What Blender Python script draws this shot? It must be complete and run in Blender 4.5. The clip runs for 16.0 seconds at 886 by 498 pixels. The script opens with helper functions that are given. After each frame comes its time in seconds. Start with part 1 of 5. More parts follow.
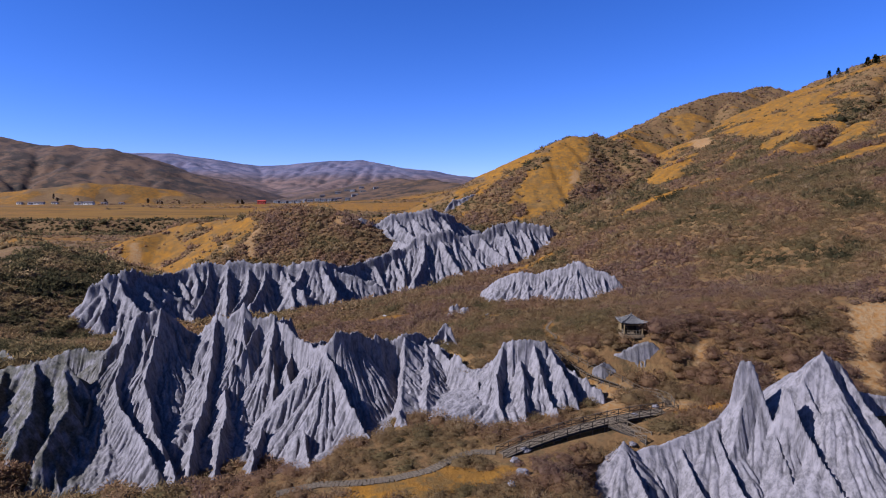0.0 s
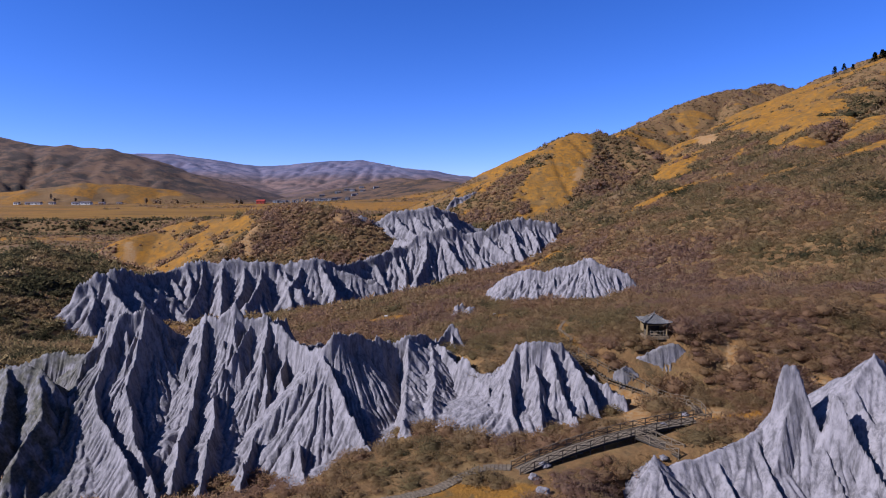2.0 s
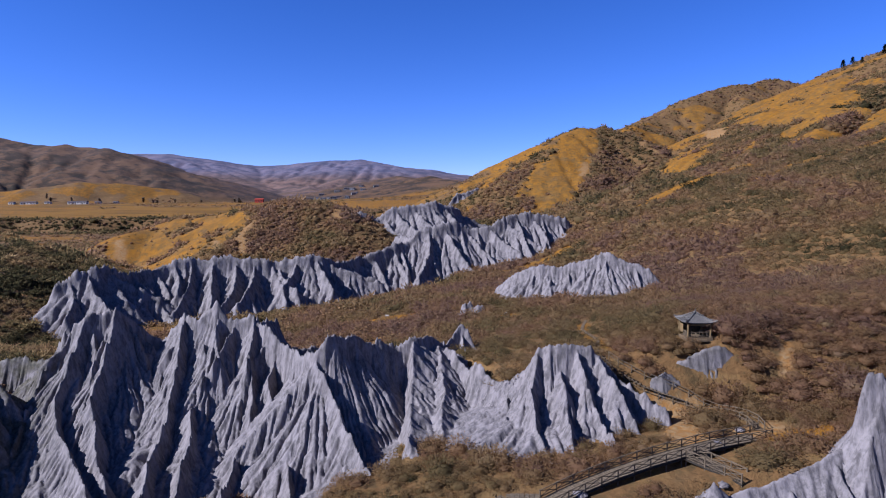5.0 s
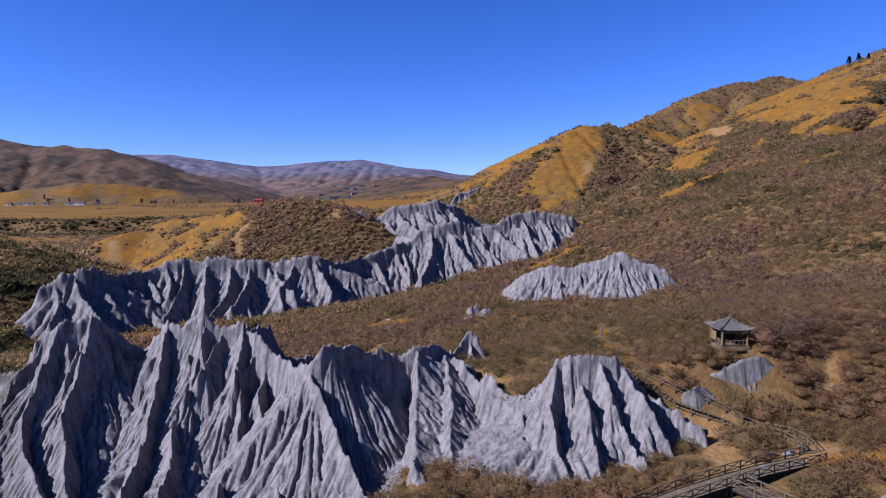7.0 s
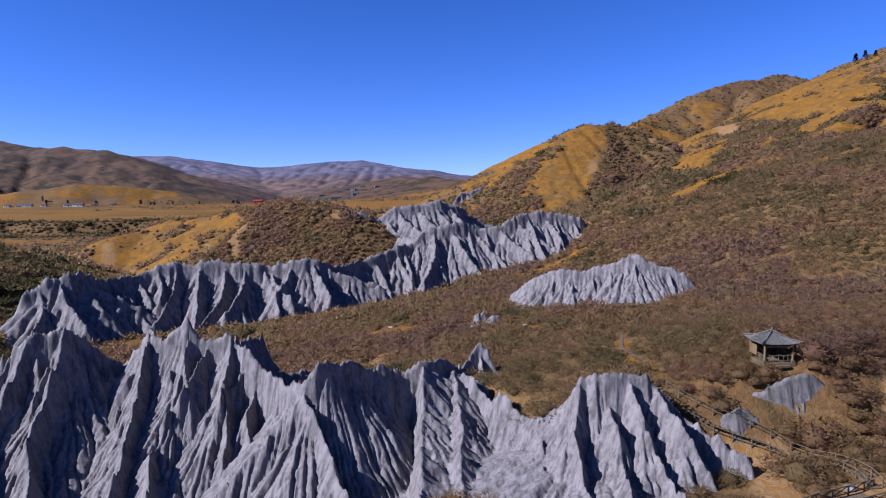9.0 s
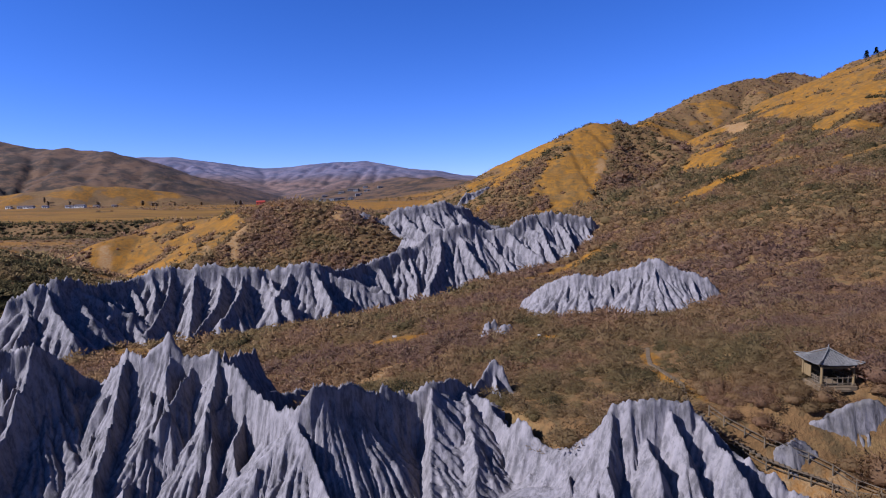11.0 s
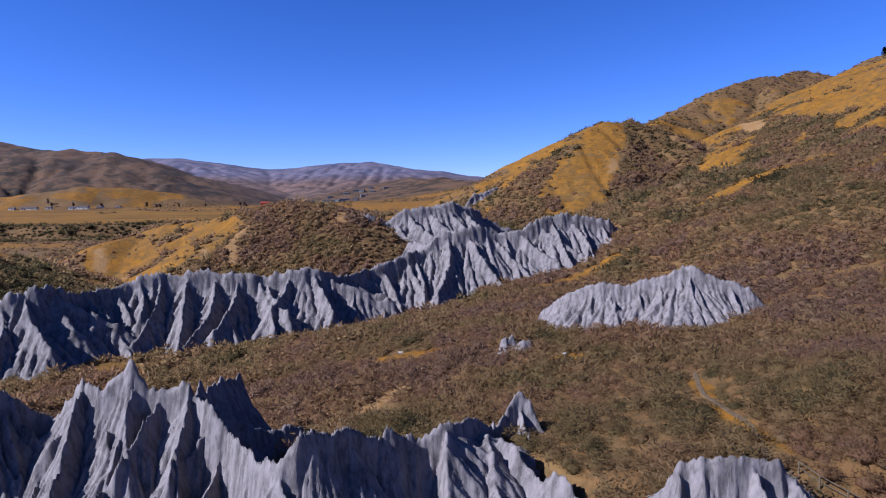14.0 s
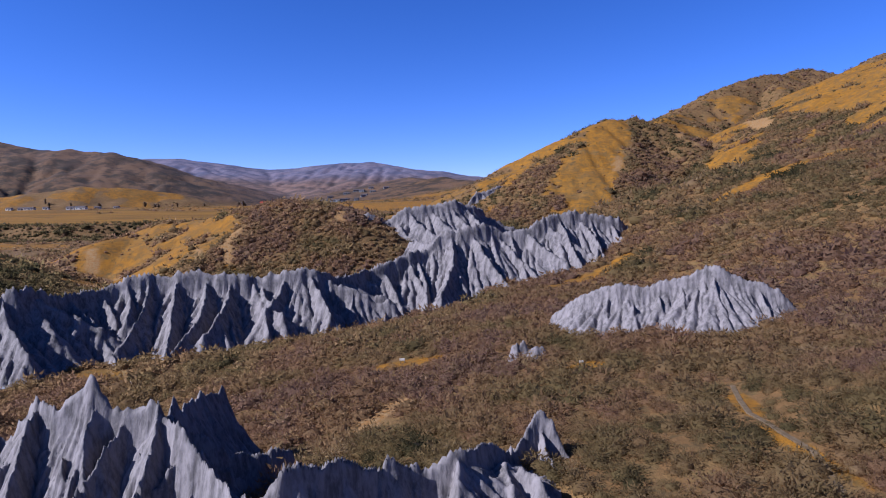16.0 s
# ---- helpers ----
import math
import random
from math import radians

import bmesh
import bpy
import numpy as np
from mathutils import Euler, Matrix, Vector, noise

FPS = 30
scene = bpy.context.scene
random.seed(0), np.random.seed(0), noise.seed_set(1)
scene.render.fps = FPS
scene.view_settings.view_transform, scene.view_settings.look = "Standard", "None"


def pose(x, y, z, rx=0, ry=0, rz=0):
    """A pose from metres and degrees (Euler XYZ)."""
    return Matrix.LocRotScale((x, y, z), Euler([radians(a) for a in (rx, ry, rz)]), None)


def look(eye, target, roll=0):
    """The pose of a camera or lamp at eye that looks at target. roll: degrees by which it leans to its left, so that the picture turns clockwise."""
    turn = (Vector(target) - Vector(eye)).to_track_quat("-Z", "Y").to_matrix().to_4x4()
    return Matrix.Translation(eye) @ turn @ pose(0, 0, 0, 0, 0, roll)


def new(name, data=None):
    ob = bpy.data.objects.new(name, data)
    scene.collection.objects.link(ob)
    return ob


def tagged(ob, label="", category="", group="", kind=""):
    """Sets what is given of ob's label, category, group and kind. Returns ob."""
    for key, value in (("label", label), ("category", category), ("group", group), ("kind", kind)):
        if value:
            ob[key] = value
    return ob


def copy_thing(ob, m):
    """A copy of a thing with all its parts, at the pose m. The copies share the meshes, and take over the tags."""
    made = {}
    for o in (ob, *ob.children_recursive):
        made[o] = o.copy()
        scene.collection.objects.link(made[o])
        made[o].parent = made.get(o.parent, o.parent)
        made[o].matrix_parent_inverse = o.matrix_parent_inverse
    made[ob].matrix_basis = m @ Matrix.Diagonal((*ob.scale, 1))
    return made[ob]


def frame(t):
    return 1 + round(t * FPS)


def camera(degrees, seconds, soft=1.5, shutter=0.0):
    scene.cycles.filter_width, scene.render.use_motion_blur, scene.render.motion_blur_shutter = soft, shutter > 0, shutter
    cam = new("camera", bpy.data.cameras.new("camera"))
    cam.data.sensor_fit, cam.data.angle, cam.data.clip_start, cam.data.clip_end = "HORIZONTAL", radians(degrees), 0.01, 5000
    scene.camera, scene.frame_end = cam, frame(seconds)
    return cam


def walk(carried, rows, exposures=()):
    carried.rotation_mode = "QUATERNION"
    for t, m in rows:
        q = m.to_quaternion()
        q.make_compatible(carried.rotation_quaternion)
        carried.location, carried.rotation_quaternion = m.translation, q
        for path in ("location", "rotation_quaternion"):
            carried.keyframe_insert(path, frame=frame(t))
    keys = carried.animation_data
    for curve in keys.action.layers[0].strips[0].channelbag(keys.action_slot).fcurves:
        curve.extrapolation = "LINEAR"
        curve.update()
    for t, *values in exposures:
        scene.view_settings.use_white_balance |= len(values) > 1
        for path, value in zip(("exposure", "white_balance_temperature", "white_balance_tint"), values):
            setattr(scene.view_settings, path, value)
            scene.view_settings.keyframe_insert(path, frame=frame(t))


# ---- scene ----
cam = camera(71.7, 16.0, soft=1.1)
METRES, EYE, TILT, LEAN, TURN = 66.0, 40.0, -4.8, 0.0, 0.0
ROWS = [
    (0.0, 0.0, 0.0, 0.0, 0.0, 0.0, -0.0),
    (0.5, -0.004, 0.0319, -0.0041, 0.0, 0.01, 0.04),
    (1.0, -0.0079, 0.0633, -0.0083, 0.01, 0.02, 0.09),
    (1.5, -0.0122, 0.095, -0.0116, 0.02, 0.02, 0.13),
    (2.0, -0.0157, 0.1263, -0.0142, 0.02, 0.01, 0.15),
    (2.5, -0.019, 0.1579, -0.0181, 0.02, 0.01, 0.17),
    (3.0, -0.0222, 0.1898, -0.0226, 0.03, 0.01, 0.21),
    (3.5, -0.0256, 0.2217, -0.0271, 0.03, 0.0, 0.26),
    (4.0, -0.0291, 0.2532, -0.0309, 0.03, -0.01, 0.29),
    (6.5, -0.0465, 0.408, -0.0359, 0.07, -0.02, 0.5),
    (7.0, -0.0497, 0.4385, -0.0349, 0.08, -0.01, 0.54),
    (7.5, -0.0529, 0.4687, -0.0334, 0.09, 0.0, 0.58),
    (8.0, -0.056, 0.4994, -0.0317, 0.1, 0.01, 0.63),
    (8.5, -0.0594, 0.5296, -0.0293, 0.11, 0.02, 0.67),
    (9.0, -0.0628, 0.56, -0.0271, 0.16, 0.04, 0.71),
    (11.5, -0.0776, 0.7119, -0.0122, 0.58, 0.09, 0.84),
    (12.0, -0.0807, 0.7421, -0.0089, 0.68, 0.11, 0.84),
    (12.5, -0.0842, 0.7748, -0.0051, 0.81, 0.12, 0.84),
    (13.0, -0.0871, 0.8039, -0.0022, 0.92, 0.13, 0.85),
    (13.5, -0.0894, 0.8369, 0.0, 1.0, 0.14, 0.85),
    (14.0, -0.092, 0.8665, 0.0006, 1.02, 0.16, 0.84),
    (14.5, -0.0952, 0.8973, 0.0003, 1.03, 0.17, 0.84),
    (15.0, -0.0986, 0.9281, -0.0004, 1.04, 0.17, 0.86),
    (15.5, -0.1024, 0.9593, -0.0011, 1.04, 0.18, 0.89),
    (16.0, -0.1059, 0.9905, -0.0028, 1.06, 0.19, 0.91),
]
walk(cam, [(t, pose(0, 0, EYE, TILT, LEAN, TURN) @ pose(METRES * x, METRES * y, METRES * z, 90 + pitch, roll, yaw)) for t, x, y, z, yaw, pitch, roll in ROWS],
     exposures=[(0.0, 1.0, 5300, 15), (16.0, 1.0, 5300, 15)])

# ---- world, sun, exposure ----
SUN_FROM = Vector((-0.955, -0.295, 0.0)).normalized()
SUN_ELEV = 36.0
world = bpy.data.worlds.new("sky")
scene.world = world
world.use_nodes = True
wt = world.node_tree
wt.nodes.clear()
w_out = wt.nodes.new("ShaderNodeOutputWorld")
w_bg = wt.nodes.new("ShaderNodeBackground")
w_sky = wt.nodes.new("ShaderNodeTexSky")
w_sky.sky_type = "NISHITA"
w_sky.sun_disc = False
w_sky.sun_elevation = radians(SUN_ELEV)
w_sky.sun_rotation = math.atan2(SUN_FROM.x, SUN_FROM.y)
w_sky.altitude = 3500
w_sky.air_density = 1.0
w_sky.dust_density = 0.2
w_sky.ozone_density = 2.0
w_hue = wt.nodes.new("ShaderNodeHueSaturation")
w_hue.inputs["Saturation"].default_value = 1.22
w_bg.inputs["Strength"].default_value = 0.051
wt.links.new(w_sky.outputs[0], w_hue.inputs["Color"])
w_tint = wt.nodes.new("ShaderNodeMix")
w_tint.data_type, w_tint.blend_type = "RGBA", "MULTIPLY"
w_tint.inputs[0].default_value = 1.0
w_tint.inputs[7].default_value = (1.05, 0.99, 1.46, 1.0)
wt.links.new(w_hue.outputs[0], w_tint.inputs[6])
wt.links.new(w_tint.outputs[2], w_bg.inputs[0])
wt.links.new(w_bg.outputs[0], w_out.inputs[0])

sun_data = bpy.data.lights.new("sun", "SUN")
sun_data.energy = 5.0
sun_data.angle = radians(0.53)
sun_data.color = (1.0, 0.968, 0.95)
sun = new("sun", sun_data)
sun_dir = SUN_FROM * math.cos(radians(SUN_ELEV)) + Vector((0, 0, math.sin(radians(SUN_ELEV))))
sun.matrix_world = look(sun_dir * 300, (0, 0, 0))

# ---- materials ----
class Mat:
    """A small node builder round one principled material."""

    def __init__(self, name, rough=0.9, metal=0.0, spec=0.2):
        self.m = bpy.data.materials.new(name)
        self.m.use_nodes = True
        self.t = self.m.node_tree
        self.p = self.t.nodes["Principled BSDF"]
        self.p.inputs["Roughness"].default_value = rough
        self.p.inputs["Metallic"].default_value = metal
        self.p.inputs["Specular IOR Level"].default_value = spec
        self.geo = self.t.nodes.new("ShaderNodeNewGeometry")

    def link(self, a, b):
        self.t.links.new(a, b)

    def noise(self, scale, detail=4.0, stretch=(1, 1, 1), rough=0.55, warp=0.0):
        mp = self.t.nodes.new("ShaderNodeMapping")
        mp.inputs["Scale"].default_value = stretch
        self.link(self.geo.outputs["Position"], mp.inputs["Vector"])
        n = self.t.nodes.new("ShaderNodeTexNoise")
        n.inputs["Scale"].default_value = scale
        n.inputs["Detail"].default_value = detail
        n.inputs["Roughness"].default_value = rough
        n.inputs["Distortion"].default_value = warp
        self.link(mp.outputs[0], n.inputs["Vector"])
        return n.outputs["Fac"]

    def remap(self, v, a, b, c=0.0, d=1.0):
        r = self.t.nodes.new("ShaderNodeMapRange")
        r.interpolation_type = "SMOOTHSTEP"
        for key, val in (("From Min", a), ("From Max", b), ("To Min", c), ("To Max", d)):
            r.inputs[key].default_value = val
        self.link(v, r.inputs["Value"])
        return r.outputs["Result"]

    def calc(self, op, a, b):
        n = self.t.nodes.new("ShaderNodeMath")
        n.operation = op
        n.use_clamp = op in ("ADD", "MULTIPLY", "SUBTRACT")
        for i, v in enumerate((a, b)):
            if isinstance(v, (int, float)):
                n.inputs[i].default_value = v
            else:
                self.link(v, n.inputs[i])
        return n.outputs[0]

    def mix(self, fac, a, b):
        n = self.t.nodes.new("ShaderNodeMix")
        n.data_type = "RGBA"
        for sock, v in ((n.inputs[0], fac), (n.inputs[6], a), (n.inputs[7], b)):
            if isinstance(v, (int, float)):
                sock.default_value = v
            elif isinstance(v, tuple):
                sock.default_value = (*v, 1.0)
            else:
                self.link(v, sock)
        return n.outputs[2]

    def attr(self, name):
        n = self.t.nodes.new("ShaderNodeAttribute")
        n.attribute_name = name
        return n

    def bump(self, v, strength, distance):
        b = self.t.nodes.new("ShaderNodeBump")
        b.inputs["Strength"].default_value = strength
        b.inputs["Distance"].default_value = distance
        self.link(v, b.inputs["Height"])
        self.link(b.outputs[0], self.p.inputs["Normal"])

    def done(self, colour):
        if isinstance(colour, tuple):
            self.p.inputs["Base Color"].default_value = (*colour, 1.0)
        else:
            self.link(colour, self.p.inputs["Base Color"])
        return self.m


def make_rock():
    k = Mat("grey_clay_rock", 0.85, spec=0.2)
    wide, thin = k.noise(0.9, 5, (1, 1, 0.22), 0.65, 0.4), k.noise(3.4, 4, (1, 1, 0.25), 0.65, 0.3)
    speck = k.noise(5.0, 5, rough=0.7)
    broad = k.noise(0.13, 3)
    c = k.mix(k.remap(wide, 0.36, 0.62), (0.076, 0.064, 0.058), (0.170, 0.143, 0.132))
    c = k.mix(k.calc("MULTIPLY", k.remap(thin, 0.42, 0.66), 0.45), c, (0.213, 0.178, 0.166))
    c = k.mix(k.calc("MULTIPLY", k.remap(thin, 0.45, 0.32), 0.4), c, (0.055, 0.045, 0.044))
    c = k.mix(k.calc("MULTIPLY", k.remap(speck, 0.6, 0.75), 0.5), c, (0.223, 0.188, 0.167))
    c = k.mix(k.calc("MULTIPLY", k.remap(broad, 0.5, 0.75), 0.2), c, (0.094, 0.080, 0.074))
    mottle = k.noise(0.7, 6, rough=0.7)
    c = k.mix(k.calc("MULTIPLY", k.remap(mottle, 0.52, 0.7), 0.45), c, (0.203, 0.171, 0.159))
    c = k.mix(k.calc("MULTIPLY", k.remap(mottle, 0.48, 0.34), 0.4), c, (0.080, 0.069, 0.064))
    earth = k.attr("earth").outputs["Fac"]
    patch = k.calc("MULTIPLY", earth, k.remap(k.noise(0.5, 5), 0.3, 0.6))
    c = k.mix(patch, c, k.mix(k.remap(k.noise(2.5, 4), 0.3, 0.7), (0.030, 0.026, 0.015), (0.078, 0.063, 0.040)))
    h = k.calc("ADD", k.calc("MULTIPLY", wide, 0.5), k.calc("MULTIPLY", thin, 0.4))
    h = k.calc("ADD", h, k.calc("MULTIPLY", speck, 0.1))
    k.bump(h, 0.9, 0.16)
    return k.done(c)


def make_ground():
    k = Mat("hill_ground", 0.95, spec=0.1)
    cov = k.t.nodes.new("ShaderNodeSeparateColor")
    k.link(k.attr("cover").outputs["Color"], cov.inputs[0])
    fine = k.noise(1.3, 6, rough=0.65)
    mid = k.noise(0.16, 5, rough=0.6)
    big = k.noise(0.02, 5)
    grass = k.mix(k.remap(mid, 0.35, 0.65), (0.210, 0.088, 0.007), (0.134, 0.057, 0.007))
    grass = k.mix(k.calc("MULTIPLY", k.remap(fine, 0.4, 0.75), 0.5), grass, (0.240, 0.106, 0.010))
    grass = k.mix(k.calc("MULTIPLY", k.remap(k.noise(0.3, 6, rough=0.7), 0.47, 0.6), 0.55), grass, (0.075, 0.049, 0.017))
    grass = k.mix(k.calc("MULTIPLY", k.remap(big, 0.5, 0.62), 0.25), grass, (0.095, 0.06, 0.02))
    tuft = k.noise(0.55, 3, rough=0.6)
    grass = k.mix(k.calc("MULTIPLY", k.remap(tuft, 0.56, 0.64), 0.65), grass, (0.070, 0.047, 0.017))
    grass = k.mix(k.calc("MULTIPLY", k.remap(k.noise(0.045, 6, rough=0.7), 0.56, 0.64), 0.35), grass, k.mix(k.remap(tuft, 0.42, 0.58), (0.112, 0.077, 0.034), (0.052, 0.038, 0.018)))
    soil = k.mix(k.remap(fine, 0.3, 0.7), (0.092, 0.049, 0.017), (0.138, 0.072, 0.025))
    soil = k.mix(k.calc("MULTIPLY", k.remap(tuft, 0.5, 0.62), 0.6), soil, (0.050, 0.036, 0.015))
    soil = k.mix(k.calc("MULTIPLY", k.remap(k.noise(0.12, 6, (1, 1, 2.5), rough=0.7), 0.5, 0.62), 0.5), soil, (0.150, 0.092, 0.032))
    soil = k.mix(k.calc("MULTIPLY", k.remap(mid, 0.5, 0.72), 0.6), soil, (0.104, 0.058, 0.022))
    g = k.remap(k.calc("ADD", k.calc("MULTIPLY", cov.outputs[0], 0.75), k.calc("MULTIPLY", mid, 0.35)), 0.35, 0.6)
    c = k.mix(g, soil, grass)
    field = k.mix(k.remap(k.noise(0.03, 4, (0.3, 1.6, 1)), 0.4, 0.6), (0.160, 0.076, 0.010), (0.100, 0.050, 0.009))
    c = k.mix(cov.outputs[1], c, field)
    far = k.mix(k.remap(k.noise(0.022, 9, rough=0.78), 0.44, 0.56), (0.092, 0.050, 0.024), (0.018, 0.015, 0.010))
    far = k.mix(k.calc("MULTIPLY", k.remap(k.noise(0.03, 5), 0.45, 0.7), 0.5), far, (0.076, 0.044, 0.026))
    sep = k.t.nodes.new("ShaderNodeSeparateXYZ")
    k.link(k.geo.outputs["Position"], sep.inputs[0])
    # aerial haze put into the colour: mauve, then blue, with distance
    hazy_mauve = k.mix(k.remap(k.noise(0.012, 9, rough=0.75), 0.42, 0.58), (0.140, 0.085, 0.066), (0.058, 0.042, 0.038))
    hazy_blue = k.mix(k.remap(k.noise(0.009, 9, rough=0.75), 0.42, 0.58), (0.120, 0.100, 0.128), (0.058, 0.060, 0.092))
    far = k.mix(k.remap(sep.outputs[1], 1000, 2400), far, hazy_mauve)
    far = k.mix(k.remap(k.calc("MULTIPLY", k.remap(sep.outputs[1], 2600, 3600), k.remap(sep.outputs[2], 60, 230)), 0.05, 0.9), far, hazy_blue)
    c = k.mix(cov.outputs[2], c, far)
    bare = k.mix(k.remap(fine, 0.35, 0.65), (0.185, 0.086, 0.022), (0.200, 0.125, 0.056))
    c = k.mix(k.attr("cover").outputs["Alpha"], c, bare)
    k.bump(k.calc("ADD", k.calc("MULTIPLY", fine, 0.5), k.calc("MULTIPLY", mid, 0.5)), 0.8, 0.7)
    return k.done(c)


def make_bush():
    k = Mat("dry_shrub", 0.95, spec=0.05)
    tint = k.attr("tint").outputs["Fac"]
    ramp = k.t.nodes.new("ShaderNodeValToRGB")
    k.link(tint, ramp.inputs[0])
    e = ramp.color_ramp.elements
    e[0].position, e[0].color = 0.0, (0.036, 0.035, 0.016, 1)
    e[1].position, e[1].color = 1.0, (0.300, 0.197, 0.090, 1)
    for pos, col in ((0.2, (0.168, 0.119, 0.049, 1)), (0.5, (0.235, 0.143, 0.064, 1)), (0.72, (0.240, 0.133, 0.069, 1)), (0.88, (0.189, 0.107, 0.072, 1))):
        el = ramp.color_ramp.elements.new(pos)
        el.color = col
    n = k.noise(1.4, 4, rough=0.6)
    k.bump(k.noise(4.0, 4, rough=0.7), 0.5, 0.2)
    c = k.mix(k.calc("MULTIPLY", k.remap(n, 0.4, 0.75), 0.3), ramp.outputs[0], (0.216, 0.132, 0.054))
    thin = k.t.nodes.new("ShaderNodeBsdfTranslucent")
    both = k.t.nodes.new("ShaderNodeMixShader")
    both.inputs[0].default_value = 0.66
    k.link(c, thin.inputs["Color"])
    k.link(k.p.outputs[0], both.inputs[1])
    k.link(thin.outputs[0], both.inputs[2])
    k.link(both.outputs[0], k.t.nodes["Material Output"].inputs["Surface"])
    return k.done(c)


def make_plain(name, col_a, col_b, scale=2.0, rough=0.85, stretch=(1, 1, 1), bump=0.4, metal=0.0):
    k = Mat(name, rough, metal)
    n = k.noise(scale, 5, stretch, 0.6)
    c = k.mix(k.remap(n, 0.3, 0.7), col_a, col_b)
    k.bump(n, bump, 0.03)
    return k.done(c)


ROCK = make_rock()
GROUND = make_ground()
BUSH = make_bush()
WOOD_GREY = make_plain("weathered_wood", (0.062, 0.043, 0.024), (0.128, 0.092, 0.056), 3.0, 0.85)
WOOD_DARK = make_plain("dark_wood", (0.014, 0.011, 0.007), (0.035, 0.026, 0.017), 3.0, 0.8)
WOOD_POST = make_plain("yellowed_wood", (0.103, 0.066, 0.026), (0.160, 0.103, 0.043), 4.0, 0.75, (1, 1, 0.2))
ROOF_TILE = make_plain("grey_roof_shingle", (0.070, 0.060, 0.050), (0.130, 0.114, 0.096), 5.0, 0.8)
STONE = make_plain("pale_stone", (0.122, 0.118, 0.118), (0.212, 0.203, 0.198), 2.5, 0.85)
EARTH = make_plain("packed_earth", (0.080, 0.052, 0.026), (0.120, 0.080, 0.042), 1.6, 0.95)
WHITEWASH = make_plain("whitewash", (0.46, 0.41, 0.33), (0.58, 0.52, 0.43), 0.6, 0.9)
RED_PAINT = make_plain("red_paint", (0.259, 0.028, 0.014), (0.321, 0.047, 0.024), 0.5, 0.7)
ROOF_DARK = make_plain("dark_house_roof", (0.047, 0.033, 0.028), (0.094, 0.071, 0.062), 0.5, 0.85)
GLASS_DARK = make_plain("dark_window_glass", (0.009, 0.011, 0.014), (0.014, 0.017, 0.021), 0.5, 0.15, bump=0.0)
NEEDLE = make_plain("conifer_needles", (0.010, 0.017, 0.008), (0.024, 0.034, 0.016), 1.5, 0.9)
BARK = make_plain("bark", (0.028, 0.021, 0.017), (0.056, 0.043, 0.033), 2.0, 0.95)
TWIG = make_plain("bare_twigs", (0.130, 0.095, 0.068), (0.190, 0.140, 0.100), 1.0, 0.95)

# ---- land ----
def lattice(ix, iy, seed):
    h = (ix.astype(np.int64) * 374761393 + iy.astype(np.int64) * 668265263 + seed * 974711) & 0x7FFFFFFF
    h = ((h ^ (h >> 13)) * 1274126177) & 0x7FFFFFFF
    return ((h ^ (h >> 16)) & 0xFFFF) / 65535.0


def vnoise(x, y, seed=0):
    """Smooth value noise, 0 to 1."""
    fx, fy = np.floor(x), np.floor(y)
    tx, ty = x - fx, y - fy
    tx, ty = tx * tx * (3 - 2 * tx), ty * ty * (3 - 2 * ty)
    ix, iy = fx.astype(np.int64), fy.astype(np.int64)
    a, b = lattice(ix, iy, seed), lattice(ix + 1, iy, seed)
    c, d = lattice(ix, iy + 1, seed), lattice(ix + 1, iy + 1, seed)
    return (a * (1 - tx) + b * tx) * (1 - ty) + (c * (1 - tx) + d * tx) * ty


def fbm(x, y, octaves=4, seed=0):
    out, amp, tot = 0.0, 1.0, 0.0
    for o in range(octaves):
        out = out + amp * vnoise(x * 2 ** o + 17.3 * o, y * 2 ** o - 9.1 * o, seed + o)
        tot += amp
        amp *= 0.5
    return out / tot * 2 - 1


def ridged(x, y, octaves=4, seed=0):
    out, amp, tot = 0.0, 1.0, 0.0
    for o in range(octaves):
        out = out + amp * (1 - np.abs(2 * vnoise(x * 2 ** o + 5.7 * o, y * 2 ** o + 3.3 * o, seed + o) - 1))
        tot += amp
        amp *= 0.5
    return out / tot


def ease(a, b, v):
    t = np.clip((v - a) / (b - a), 0, 1)
    return t * t * (3 - 2 * t)


def seg_dist(x, y, a, b):
    """Distance to the segment a-b in plan, the share along it, and the height there."""
    ax, ay, az = a
    bx, by, bz = b
    ux, uy = bx - ax, by - ay
    t = np.clip(((x - ax) * ux + (y - ay) * uy) / (ux * ux + uy * uy), 0, 1)
    return np.hypot(x - ax - t * ux, y - ay - t * uy), t, az + t * (bz - az)


def crest(x, y, pts, slope):
    """Height of a hill whose crest follows pts and whose flanks fall at that slope."""
    out = np.full(np.shape(x), -1e4)
    for a, b in zip(pts, pts[1:]):
        d, t, z = seg_dist(x, y, a, b)
        out = np.maximum(out, z - slope * np.sqrt(d * d + 36.0) + slope * 6.0)
    return out


